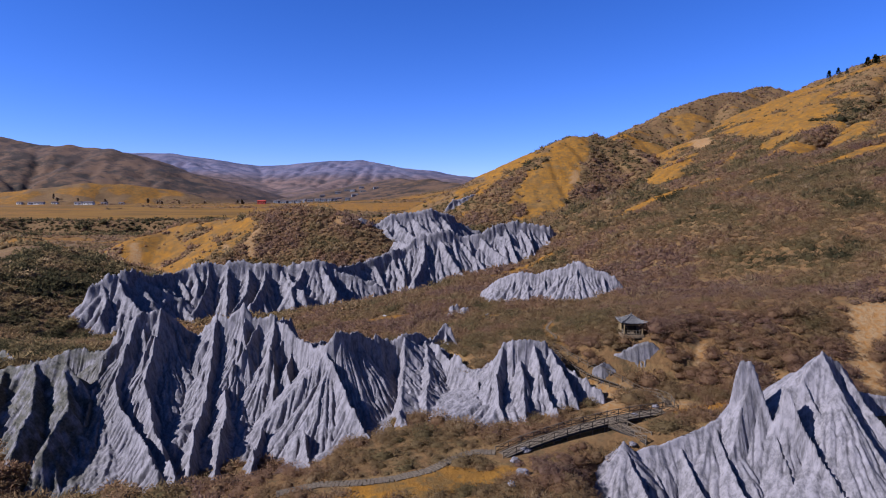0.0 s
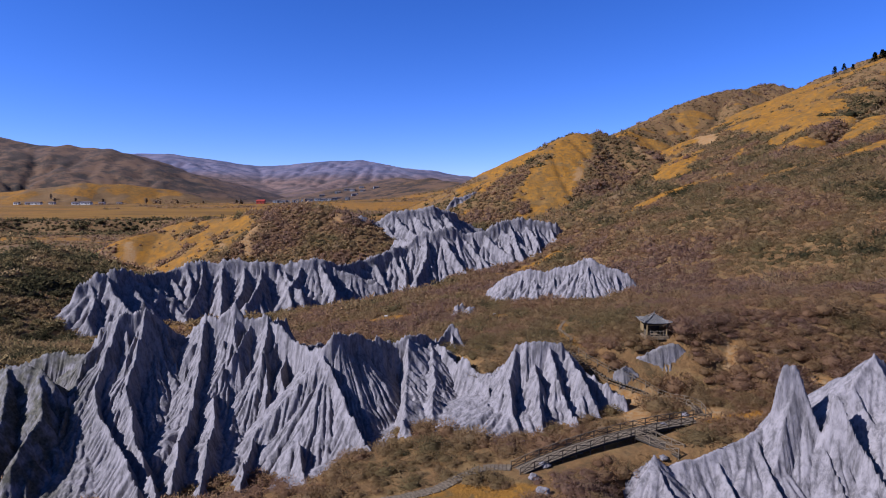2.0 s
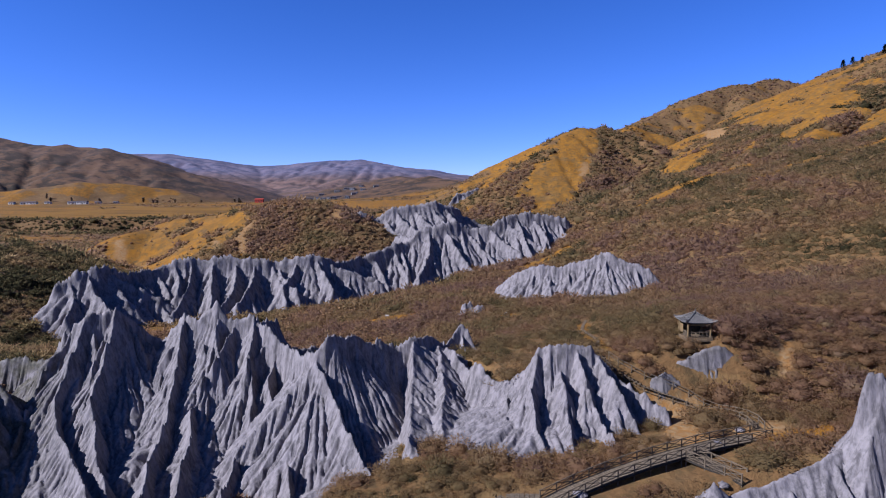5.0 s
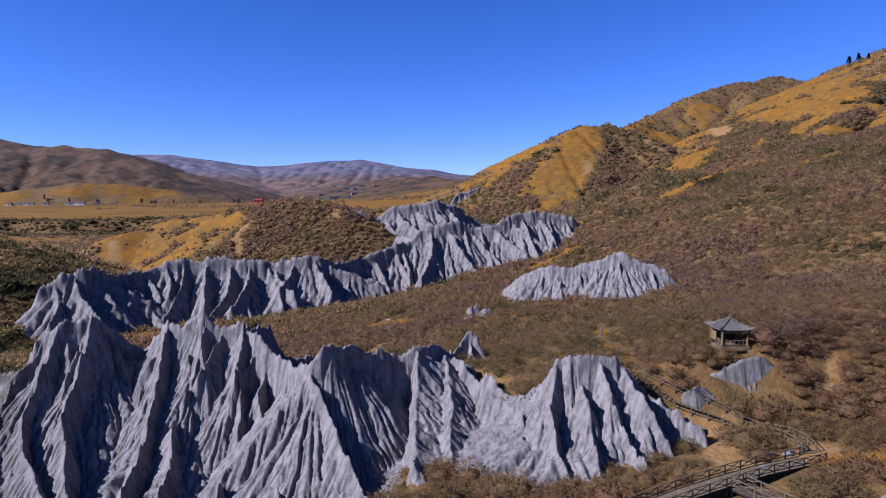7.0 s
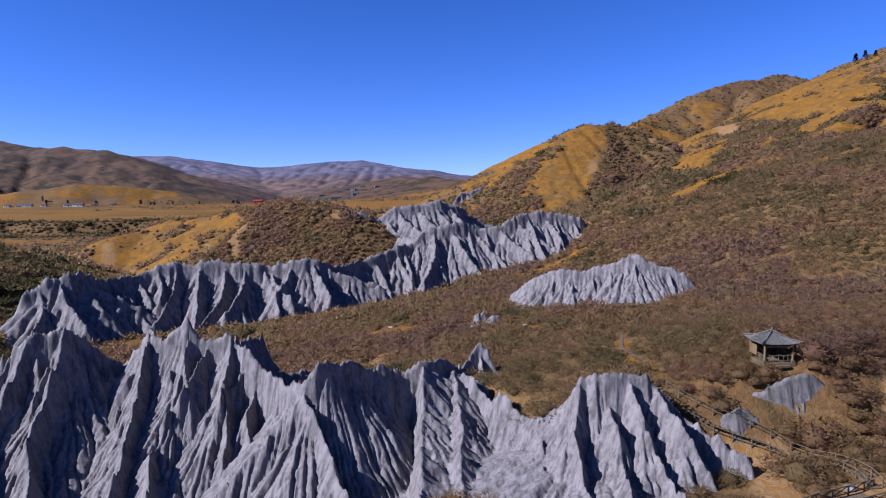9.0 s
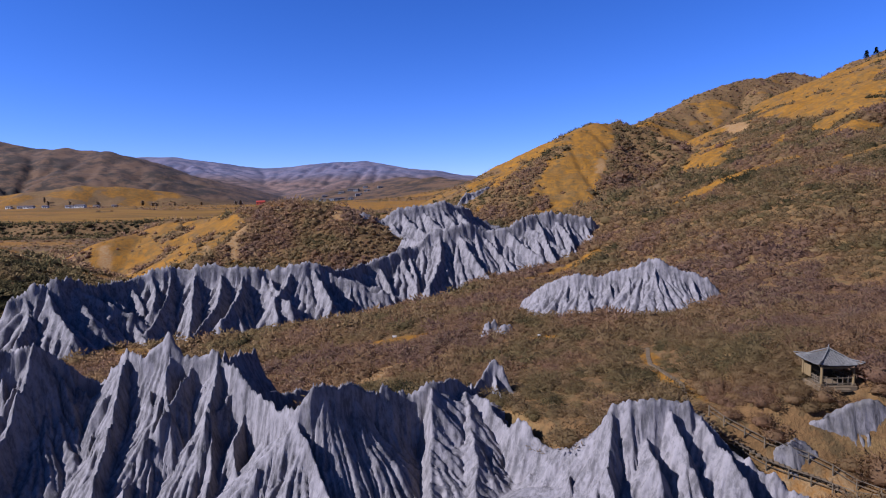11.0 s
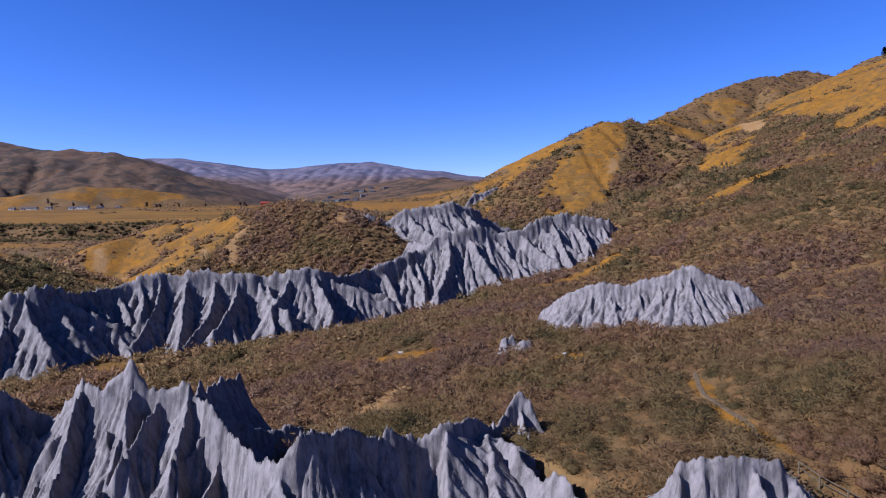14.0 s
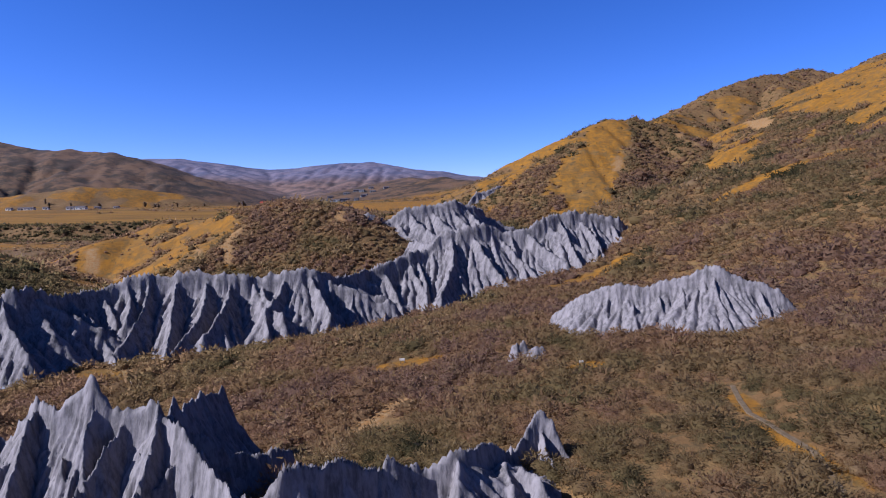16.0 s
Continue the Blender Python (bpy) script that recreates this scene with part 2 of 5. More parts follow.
def erode(Z, live, step, strength, rounds, seed, most=60.0, power=0.5):
    """Rain-cut gullies: each cell drains to its steepest neighbour, and cuts by its catchment and slope."""
    rs = np.random.RandomState(seed)
    ny, nx = Z.shape
    n = ny * nx
    here = np.arange(n).reshape(ny, nx)
    live = live.copy()
    live[0], live[-1], live[:, 0], live[:, -1] = False, False, False, False
    for _ in range(rounds):
        best, rec = np.zeros_like(Z), here.copy()
        for dy, dx in ((-1, -1), (-1, 0), (-1, 1), (0, -1), (0, 1), (1, -1), (1, 0), (1, 1)):
            slope = (Z - np.roll(Z, (-dy, -dx), (0, 1))) / (step * math.hypot(dx, dy)) * rs.uniform(0.86, 1.14, Z.shape)
            m = live & (slope > best)
            best[m], rec[m] = slope[m], (here + dy * nx + dx)[m]
        flat = rec.reshape(-1)
        area = np.ones(n)
        at = flat[live.reshape(-1)]
        for _ in range(500):
            if not len(at):
                break
            area += np.bincount(at, minlength=n)
            down = flat[at]
            at = down[down != at]
        cut = strength / rounds * np.minimum(area.reshape(ny, nx) * step * step, most) ** power * np.minimum(best, 1.8)
        cut = np.where(live, np.minimum(cut, 0.45 * (Z - Z.reshape(-1)[flat].reshape(ny, nx))), 0)
        near = sum(np.roll(cut, d, (0, 1)) for d in ((1, 0), (-1, 0), (0, 1), (0, -1)))
        Z = Z - np.where(live, 0.6 * cut + 0.1 * near, 0)
    return Z


SKYLINE = [(46, 445, 39), (57, 472, 55), (80, 500, 72), (99.5, 530, 86), (115.7, 550, 93.6), (138, 566, 98), (152, 580, 94), (167, 600, 95), (196, 650, 109), (230, 690, 120), (283, 750, 148), (382, 850, 183), (429, 900, 188), (470, 940, 205), (496, 960, 211.5), (540, 970, 194), (640, 1000, 210)]
NEAR_SHOULDER = [(640, 1000, 190), (540, 880, 182), (496, 800, 184), (485, 740, 186.5), (480, 680, 193), (500, 600, 200), (560, 480, 220)]
SPUR = [(138, 566, 97), (128, 535, 80), (108, 482, 54), (86, 430, 34)]
RIB_HIGH = [(382, 850, 176), (313, 640, 121), (222, 530, 78), (143, 420, 41)]
RIB_LOW = [(480, 680, 192), (396, 560, 160), (318, 480, 124), (252, 420, 89), (176, 340, 56)]
RIB_MID = [(230, 690, 119), (190, 600, 88), (165, 500, 60), (125, 430, 38)]
MID_HILL = [(-184, 344, 7), (-172.6, 352, 17), (-159, 380, 24.4), (-126, 366, 27), (-92, 342, 33), (-79.9, 344, 33.8), (-65.4, 340, 33.2), (-55, 332, 30.4)]
LEFT_HUMP = [(-150, 130, 12), (-152, 170, 15), (-150, 205, 17), (-160, 240, 19), (-200, 290, 21), (-270, 360, 19)]
LEFT_RANGE = [(-1500, 1400, 230), (-1207, 1500, 196), (-1071, 1500, 186), (-976, 1500, 169), (-813, 1500, 156), (-737, 1600, 134), (-676, 1700, 79), (-640, 1800, 30)]
LEFT_LOW = [(-900, 980, 62), (-720, 1000, 50), (-610, 1050, 62), (-488, 1100, 54), (-420, 1150, 36)]
FAR_RANGE = [(-3200, 4000, 380), (-2023, 4000, 334), (-1767, 4000, 333), (-1476, 4000, 288), (-1185, 4000, 252), (-965, 4000, 263), (-745, 4000, 278), (-526, 4000, 286), (-307, 4000, 245), (-124, 4000, 208), (40, 4000, 152), (242, 4000, 164), (443, 4000, 208), (1500, 4000, 330)]
MIDDLE_RANGE = [(-1900, 2700, 230), (-1350, 2900, 175), (-960, 3000, 120), (-560, 2600, 88), (-413, 2000, 60)]
BROWN_HILLS = [(-330, 1900, 62), (-210, 1700, 80), (-150, 1560, 78), (-116, 1480, 86), (-60, 1350, 74), (-29, 1280, 74), (36, 1100, 63), (140, 900, 64)]


def mountains(x, y):
    m = crest(x, y, SKYLINE, 0.46)
    for line, slope in ((NEAR_SHOULDER, 0.42), (SPUR, 0.5), (RIB_HIGH, 0.44), (RIB_LOW, 0.42), (RIB_MID, 0.55)):
        m = np.maximum(m, crest(x, y, line, slope))
    return m


def far_ranges(x, y):
    return np.maximum(np.maximum(crest(x, y, FAR_RANGE, 0.17), crest(x, y, MIDDLE_RANGE, 0.13)), crest(x, y, BROWN_HILLS, 0.2))


def relief(shape, box, step, rough, strength, rounds, seed, most):
    """The gullies that rain cuts into a range, as depths on a grid."""
    X, Y = np.meshgrid(np.arange(box[0], box[2], step), np.arange(box[1], box[3], step))
    Z = shape(X, Y)
    U = Z + rough * fbm(X / (14 * step), Y / (14 * step), 5, seed)
    return box[0], box[1], step, erode(U, U > box[4], step, strength, rounds, seed + 9, most) - Z


def relief_at(x, y, field):
    x0, y0, step, d = field
    u, v = np.clip((x - x0) / step, 0, d.shape[1] - 1.001), np.clip((y - y0) / step, 0, d.shape[0] - 1.001)
    i, j = u.astype(int), v.astype(int)
    u, v = u - i, v - j
    near = np.minimum(np.minimum(x - x0, x0 + step * (d.shape[1] - 1) - x), np.minimum(y - y0, y0 + step * (d.shape[0] - 1) - y))
    return ((d[j, i] * (1 - u) + d[j, i + 1] * u) * (1 - v) + (d[j + 1, i] * (1 - u) + d[j + 1, i + 1] * u) * v) * ease(0, 8 * step, near)


HILL_RELIEF = relief(mountains, (-30, 330, 700, 1080, 14), 2.5, 3.6, 0.24, 14, 17, 16000.0)
LEFT_RELIEF = relief(lambda x, y: crest(x, y, LEFT_RANGE, 0.30), (-2200, 1000, -500, 2100, 16), 9.0, 14.0, 0.34, 12, 31, 120000.0)
BROWN_RELIEF = relief(lambda x, y: crest(x, y, BROWN_HILLS, 0.2), (-760, 860, 420, 2100, 20), 7.0, 10.0, 0.6, 12, 47, 60000.0)
FAR_RELIEF = relief(far_ranges, (-3600, 1300, 1800, 4650, 25), 20.0, 14.0, 1.0, 14, 41, 600000.0)


def near_hill(x, y):
    r = x + 0.35 * (y - 150)
    soft = lambda v: np.log1p(np.exp(np.clip(v / 6.0, -30, 30))) * 6.0
    rise = 0.42 * soft(r - 66) - 0.16 * soft(r - 120)
    back = 275 - 0.3 * (x - 110)
    return rise * (1 - 0.75 * ease(0, 90, y - back))


def mid_hill(x, y):
    """A flat-topped low hill with a steep shrubby front and a golden shoulder."""
    m = crest(x, y, MID_HILL, 0.46) + 3.2 * (ridged(x / 34, y / 34, 4, 23) - 0.72)
    side = ease(6, -2, x + 97 - 0.3 * (y - 330) + 2.0 * fbm(x / 7, y / 7, 3, 25))
    return m - 3.0 * side * ease(342, 328, y)


def ground_raw(x, y):
    front = 5.6 + 0.085 * np.clip(x, -62, 60)
    bump = 2.8 + 1.9 * ease(22, 30, x)
    plateau = np.maximum(0.3, 8.7 + 0.12 * np.clip(x, -90, 60)) + bump * ease(150, 112, y) * ease(-60, -10, x)
    plateau = plateau + 6.0 * ease(168, 128, y) * ease(-58, -80, x)
    plateau = plateau - 3.0 * ease(190, 225, y) * ease(8, -10, x)
    front = front - 10.0 * ease(80.5, 73, y) * ease(14, 24, x) * ease(0, 60, y) - 1.5 * ease(88, 74, y) * ease(-16, -40, x)
    foot = 96 + 12 * ease(9, -2, x)
    wide = ease(38, 50, x)
    near = front + (plateau - front) * ease(0, 1, (y - foot + 9 * wide) / (8 + 18 * wide))
    near = near - 4.5 * ease(0, 5, y - 77.5 - 9 * ease(-19, -12, x)) * ease(112, 106, y) * ease(-66, -58, x) * ease(-6, -12, x)
    near = near + near_hill(x, y)
    near = near - 1.5 * np.exp(-((x - 32.5) ** 2 + (y - 104.6) ** 2) / 26)
    near = np.maximum(near, crest(x, y, LEFT_HUMP, 0.35))
    scarp = 610 + 0.12 * (x + 300) + 30 * fbm(x / 90, y / 400, 3, 5)
    low = 4 + 12.5 * ease(0, 24, y - scarp) + 0.05 * np.clip(y - 640, 0, 260)
    low = low + near_hill(x, y) * 0.6
    w = ease(285, 430, y)
    z = near * (1 - w) + low * w
    z = np.maximum(z, mid_hill(x, y))
    z = np.maximum(z, crest(x, y, [(-5, 385, 20), (19, 440, 29), (28, 500, 36)], 0.16))
    m = mountains(x, y)
    hi = ease(-12, 30, m - z)
    m = m + hi * (relief_at(x, y, HILL_RELIEF) + 1.2 * fbm(x / 12, y / 12, 4, 9))
    d, t, _ = seg_dist(x, y, (152, 545, 0), (118, 410, 0))
    m = m - 8 * np.exp(-(d / 14) ** 2) * (0.3 + 0.7 * t)
    z = np.maximum(z, m)
    z = np.maximum(z, crest(x, y, LEFT_LOW, 0.3) + 7 * fbm(x / 60, y / 60, 4, 21))
    lr = crest(x, y, LEFT_RANGE, 0.30)
    z = np.maximum(z, lr + ease(0, 30, lr) * (relief_at(x, y, LEFT_RELIEF) + 2.5 * fbm(x / 25, y / 25, 3, 33)))
    fr = far_ranges(x, y)
    z = np.maximum(z, fr + ease(20, 70, fr) * relief_at(x, y, FAR_RELIEF) * ease(1900, 2300, y))
    z = np.maximum(z, crest(x, y, BROWN_HILLS, 0.2) + relief_at(x, y, BROWN_RELIEF))
    return z + 0.45 * fbm(x / 14, y / 14, 4, 11) + 0.9 * fbm(x / 45, y / 45, 2, 12)


def patch(x, y, cx, cy, rx, ry, turn=0.0):
    c, s = math.cos(radians(turn)), math.sin(radians(turn))
    u, v = ((x - cx) * c + (y - cy) * s) / rx, (-(x - cx) * s + (y - cy) * c) / ry
    return ease(1.25, 0.8, np.hypot(u, v) + 0.35 * fbm(x / 5, y / 5, 3, 77))


CLEARINGS = [(-15, 166, 7, 2.5, 5), (12, 152, 3, 1.6, 0), (-76, 181, 9, 4.5, -35), (20.6, 112, 1.0, 7, 5), (22, 126, 1.2, 5, -10), (91, 121, 1.6, 3, 20), (-46, 73, 12, 3, 0), (38, 87.5, 5, 1.6, 10),
             (-3, 71, 12, 3.5, 12), (30, 230, 20, 4, 35), (-54, 128, 4, 4, 0)]


def ground(x, y):
    return ground_raw(np.asarray(x, float), np.asarray(y, float))


def ground_at(x, y):
    return float(ground(np.array([x]), np.array([y]))[0])


GOLD = [(80, 458, 19, 50, -25), (110, 518, 17, 34, -30), (68, 412, 13, 16, 0), (205, 580, 26, 40, 20), (150, 442, 10, 18, 0), (258, 480, 30, 54, -10), (226, 414, 18, 12, 30), (300, 560, 34, 50, 20), (225, 330, 26, 10, 30), (360, 640, 40, 50, 0)]
BRUSH = [(122, 455, 17, 58, -20), (100, 400, 30, 16, 0), (34, 436, 12, 60, -28), (236, 390, 20, 12, 30), (176, 352, 26, 16, 10), (363, 819, 90, 60, 40), (505, 940, 80, 60, 40), (225, 680, 36, 28, 40), (170, 500, 10, 40, -15), (430, 700, 46, 30, 30), (300, 760, 50, 30, 45)]


def zones(x, y, spots):
    """Share of the hill that lies in one of some uneven ovals."""
    out = np.zeros_like(x)
    for cx, cy, rx, ry, turn in spots:
        c, s = math.cos(radians(turn)), math.sin(radians(turn))
        u, v = ((x - cx) * c + (y - cy) * s) / rx, (-(x - cx) * s + (y - cy) * c) / ry
        out = np.maximum(out, ease(1.12, 0.88, np.hypot(u, v) + 0.45 * fbm(x / 16, y / 16, 4, 79)))
    return out


def cover(x, y, z):
    """Shares of golden grass, stubble field and far bare range."""
    m = mountains(x, y)
    hill = ease(-6, 10, m - near_hill(x, y) - 16) * ease(255, 330, y)
    grass = hill * ease(-2.2, 0.8, relief_at(x, y, HILL_RELIEF) + 4.6 * fbm(x / 22, y / 22, 5, 55))
    grass = np.maximum(0.9 * grass * (1 - zones(x, y, BRUSH)), zones(x, y, GOLD) * (m > 20))
    d, t, _ = seg_dist(x, y, (152, 545, 0), (112, 400, 0))
    grass = grass * (1 - ease(30, 18, d + 9 * fbm(x / 20, y / 20, 3, 57)))
    band = np.zeros_like(x)
    for a, b in (((72, 247, 0), (93, 256, 0)), ((93, 256, 0), (112, 258, 0)), ((105, 227, 0), (122, 235, 0)), ((122, 235, 0), (140, 234, 0)), ((140, 234, 0), (172, 243, 0))):
        d, t, _ = seg_dist(x, y, a, b)
        band = np.maximum(band, ease(4.5, 2, d + 4 * fbm(x / 12, y / 12, 3, 61) - 0.4))
    grass = np.maximum(grass, 0.95 * band)
    grass = np.maximum(grass, ease(-92, -97, x - 0.3 * (y - 330) + 3 * fbm(x / 9, y / 9, 3, 63)) * ease(262, 276, y) * ease(420, 400, y) * ease(-215, -190, x) * 0.9 * ease(-0.4, 0.15, fbm(x / 14, y / 14, 5, 64)))
    grass = np.maximum(grass, 0.7 * ease(0.1, 0.35, fbm(x / 14, y / 14, 4, 66)) * ease(-98, -90, x) * ease(-50, -56, x) * ease(280, 290, y) * ease(345, 335, y))
    low = ease(430, 520, y) * ease(120, 0, x) * (m < z - 1) * (crest(x, y, LEFT_RANGE, 0.30) < z - 12) * ease(1500, 1200, y)
    grass = np.maximum(grass, low * 0.8 * ease(-0.25, 0.15, fbm(x / 60, y / 40, 5, 71)))
    grass = np.maximum(grass * (1 - ease(-6, 0, crest(x, y, LEFT_LOW, 0.3) - z + 5) * ease(860, 930, y)), 0.6 * ease(-4, 0, crest(x, y, LEFT_LOW, 0.3) - z + 5) * ease(0.0, 0.25, fbm(x / 36, y / 36, 5, 73)) * ease(900, 930, y) * ease(1300, 1200, y))
    edge = 610 + 0.12 * (x + 300) + 30 * fbm(x / 90, y / 400, 3, 5)
    grass = grass * (1 - ease(-26, -10, y - edge) * ease(44, 30, y - edge) * ease(60, 20, x))
    grass = np.maximum(grass, 0.1 * ease(-1.5, 1.0, crest(x, y, LEFT_HUMP, 0.35) - z + 1.0) * ease(400, 330, y))
    for c in CLEARINGS:
        grass = np.maximum(grass, 0.72 * patch(x, y, *c))
    scarp = 655 + 0.12 * (x + 300)
    field = ease(0, 25, y - scarp) * ease(960, 890, y) * ease(-170, -230, x) * ease(-0.12, -0.04, fbm(x / 170, y / 30, 2, 81))
    lr = crest(x, y, LEFT_RANGE, 0.30)
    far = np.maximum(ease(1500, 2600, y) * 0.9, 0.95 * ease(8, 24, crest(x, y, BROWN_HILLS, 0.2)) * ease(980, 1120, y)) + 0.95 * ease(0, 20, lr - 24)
    return np.clip(grass, 0, 1), np.clip(field, 0, 1), np.clip(far, 0, 1)


SCARS = [(70, 101, 77, 106, 3.2), (66, 92, 68, 98, 2.2), (52, 93, 56, 92, 2.0), (90, 119, 92, 124, 1.6), (-94, 333, -95, 313, 0.9), (-96, 313, -97, 303, 1.7), (-96, 303, -92, 292, 1.6), (-112, 312, -106, 302, 1.6), (-172, 340, -166, 331, 3.4), (-156, 322, -150, 316, 2.4), (240, 610, 218, 520, 5), (232, 560, 216, 512, 6),
         (179, 568, 160, 526, 2.5), (102, 473, 96, 452, 2.5), (164, 520, 168, 512, 3), (-56, 326, -53, 319, 1.8), (-77, 187, -70, 184, 0.9), (-70, 184, -60, 177, 0.8), (-20, 136, -15, 147, 1.8), (-138, 190, -118, 196, 1.0), (-112, 156, -100, 150, 0.8), (42, 99, 44, 102, 1.0), (26, 91, 27, 97, 2.2), (24, 98.4, 30, 96.8, 1.4), (27, 88, 36, 90, 1.4)]


def bare(x, y):
    """Shares of bare pale and orange earth: slips and trodden ground."""
    out = np.zeros_like(x)
    for ax, ay, bx, by, w in SCARS:
        d, t, _ = seg_dist(x, y, (ax, ay, 0), (bx, by, 0))
        out = np.maximum(out, ease(w * 1.3, w * 0.6, d + 1.0 * w * fbm(x / (1.6 * w), y / (1.6 * w), 4, 87)))
    return out


def grid_mesh(name, X, Y, Z, keep=None):
    """One mesh over a grid of places; keep marks the corners whose cells stay."""
    ny, nx = X.shape
    idx = np.arange(nx * ny).reshape(ny, nx)
    quads = np.stack([idx[:-1, :-1], idx[:-1, 1:], idx[1:, 1:], idx[1:, :-1]], -1).reshape(-1, 4)
    co = np.stack([X, Y, Z], -1).reshape(-1, 3)
    used = None
    if keep is not None:
        k = keep.reshape(-1)
        quads = quads[k[quads].any(1)]
        used = np.zeros(len(co), bool)
        used[quads.reshape(-1)] = True
        renum = np.cumsum(used) - 1
        quads, co = renum[quads], co[used]
    return poly_mesh(name, co, quads), used


def poly_mesh(name, co, faces):
    co, faces = np.asarray(co, np.float32), np.asarray(faces, np.int32)
    n = faces.shape[1]
    me = bpy.data.meshes.new(name)
    me.vertices.add(len(co))
    me.vertices.foreach_set("co", co.reshape(-1))
    me.loops.add(faces.size)
    me.loops.foreach_set("vertex_index", faces.reshape(-1))
    me.polygons.add(len(faces))
    me.polygons.foreach_set("loop_start", np.arange(len(faces), dtype=np.int32) * n)
    me.update(calc_edges=True)
    return me


def smooth(me):
    me.polygons.foreach_set("use_smooth", np.ones(len(me.polygons), bool))
    return me


def build_ground():
    ys = [-260.0]
    while ys[-1] < 4650:
        y = ys[-1]
        ys.append(y + (12 if y < 40 else 1.0 if y < 62 else 0.75 if y < 130 else 1.0 if y < 300 else max(1.1, (y - 205) * 0.0098)))
    ys = np.array(ys)
    us = np.sinh(np.linspace(-1.25, 1.25, 560)) / math.sinh(1.25) * 1.25
    X = us[None, :] * (np.abs(ys[:, None]) + 75)
    Y = np.repeat(ys[:, None], len(us), 1)
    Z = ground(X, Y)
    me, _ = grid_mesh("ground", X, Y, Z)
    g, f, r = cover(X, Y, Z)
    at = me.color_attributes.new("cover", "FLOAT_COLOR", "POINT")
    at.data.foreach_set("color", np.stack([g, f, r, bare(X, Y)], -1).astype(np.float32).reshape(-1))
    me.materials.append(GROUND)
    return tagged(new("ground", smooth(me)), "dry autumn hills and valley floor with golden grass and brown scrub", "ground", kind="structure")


build_ground()

# ---- grey badland ridges ----
def line_noise(s, seed):
    return vnoise(s, np.zeros_like(s) + 0.37 * seed, seed)


def spurs(pts, rng, every, length, side, fall=(0.55, 0.85), start=0.8, lean=(-0.35, 0.35)):
    """Minor spurs that leave a crest on one side, at uneven steps."""
    out = []
    for a, b in zip(pts, pts[1:]):
        a, b = Vector(a), Vector(b)
        run = (b - a).xy.length
        if run < 0.5:
            continue
        along = (b - a).xy.normalized()
        across = Vector((along.y, -along.x)) * side
        n = max(1, round(run / every))
        for i in range(n):
            t = (i + rng.uniform(0.2, 0.8)) / n
            p = a.lerp(b, t)
            dirn = (across + along * rng.uniform(*lean)).normalized()
            k, ln, line = rng.uniform(*fall), length * rng.uniform(0.55, 1.2), []
            wob = rng.uniform(-0.12, 0.12)
            for j in range(5):
                q = j / 4 * ln
                d2 = dirn + along * wob * j
                z = p.z - start - k * q - 0.5 * abs(math.sin(j * 1.7 + t * 9))
                line.append((p.x + d2.x * q, p.y + d2.y * q, z))
            out.append(line)
    return out


def buttress(s, wave, seed):
    """Sharp uneven ribs along s, long on their sunny side and short on the other; 0 to 1."""
    u = s / wave + 0.9 * line_noise(s / wave * 0.7, seed + 50)
    cell = np.floor(u)
    f = u - cell
    zero = np.zeros_like(cell)
    top = 0.5 + 0.25 * lattice(cell, zero + 3, seed)
    amp = 0.45 + 0.55 * lattice(cell, zero, seed)
    return 1 - amp * (1 - np.where(f < top, f / top, (1 - f) / (1 - top)))


def largest(m):
    """The largest connected patch of a mask, and what lies within reach of a tenth of it."""
    lab = np.where(m, np.arange(m.size).reshape(m.shape) + 1, 0)
    while True:
        new_lab = lab.copy()
        for axis in (0, 1):
            for way in (1, -1):
                new_lab = np.maximum(new_lab, np.where(m, np.roll(lab, way, axis), 0))
        for _ in range(3):
            flat = np.concatenate([[0], new_lab.reshape(-1)])
            new_lab = np.where(m, flat[new_lab], 0)
        if (new_lab == lab).all():
            break
        lab = new_lab
    ids, count = np.unique(lab[m], return_counts=True)
    return m & np.isin(lab, ids[count > 0.1 * count.max()])


RILLS = ((4.2, 1.5), (1.7, 0.75), (0.75, 0.38))


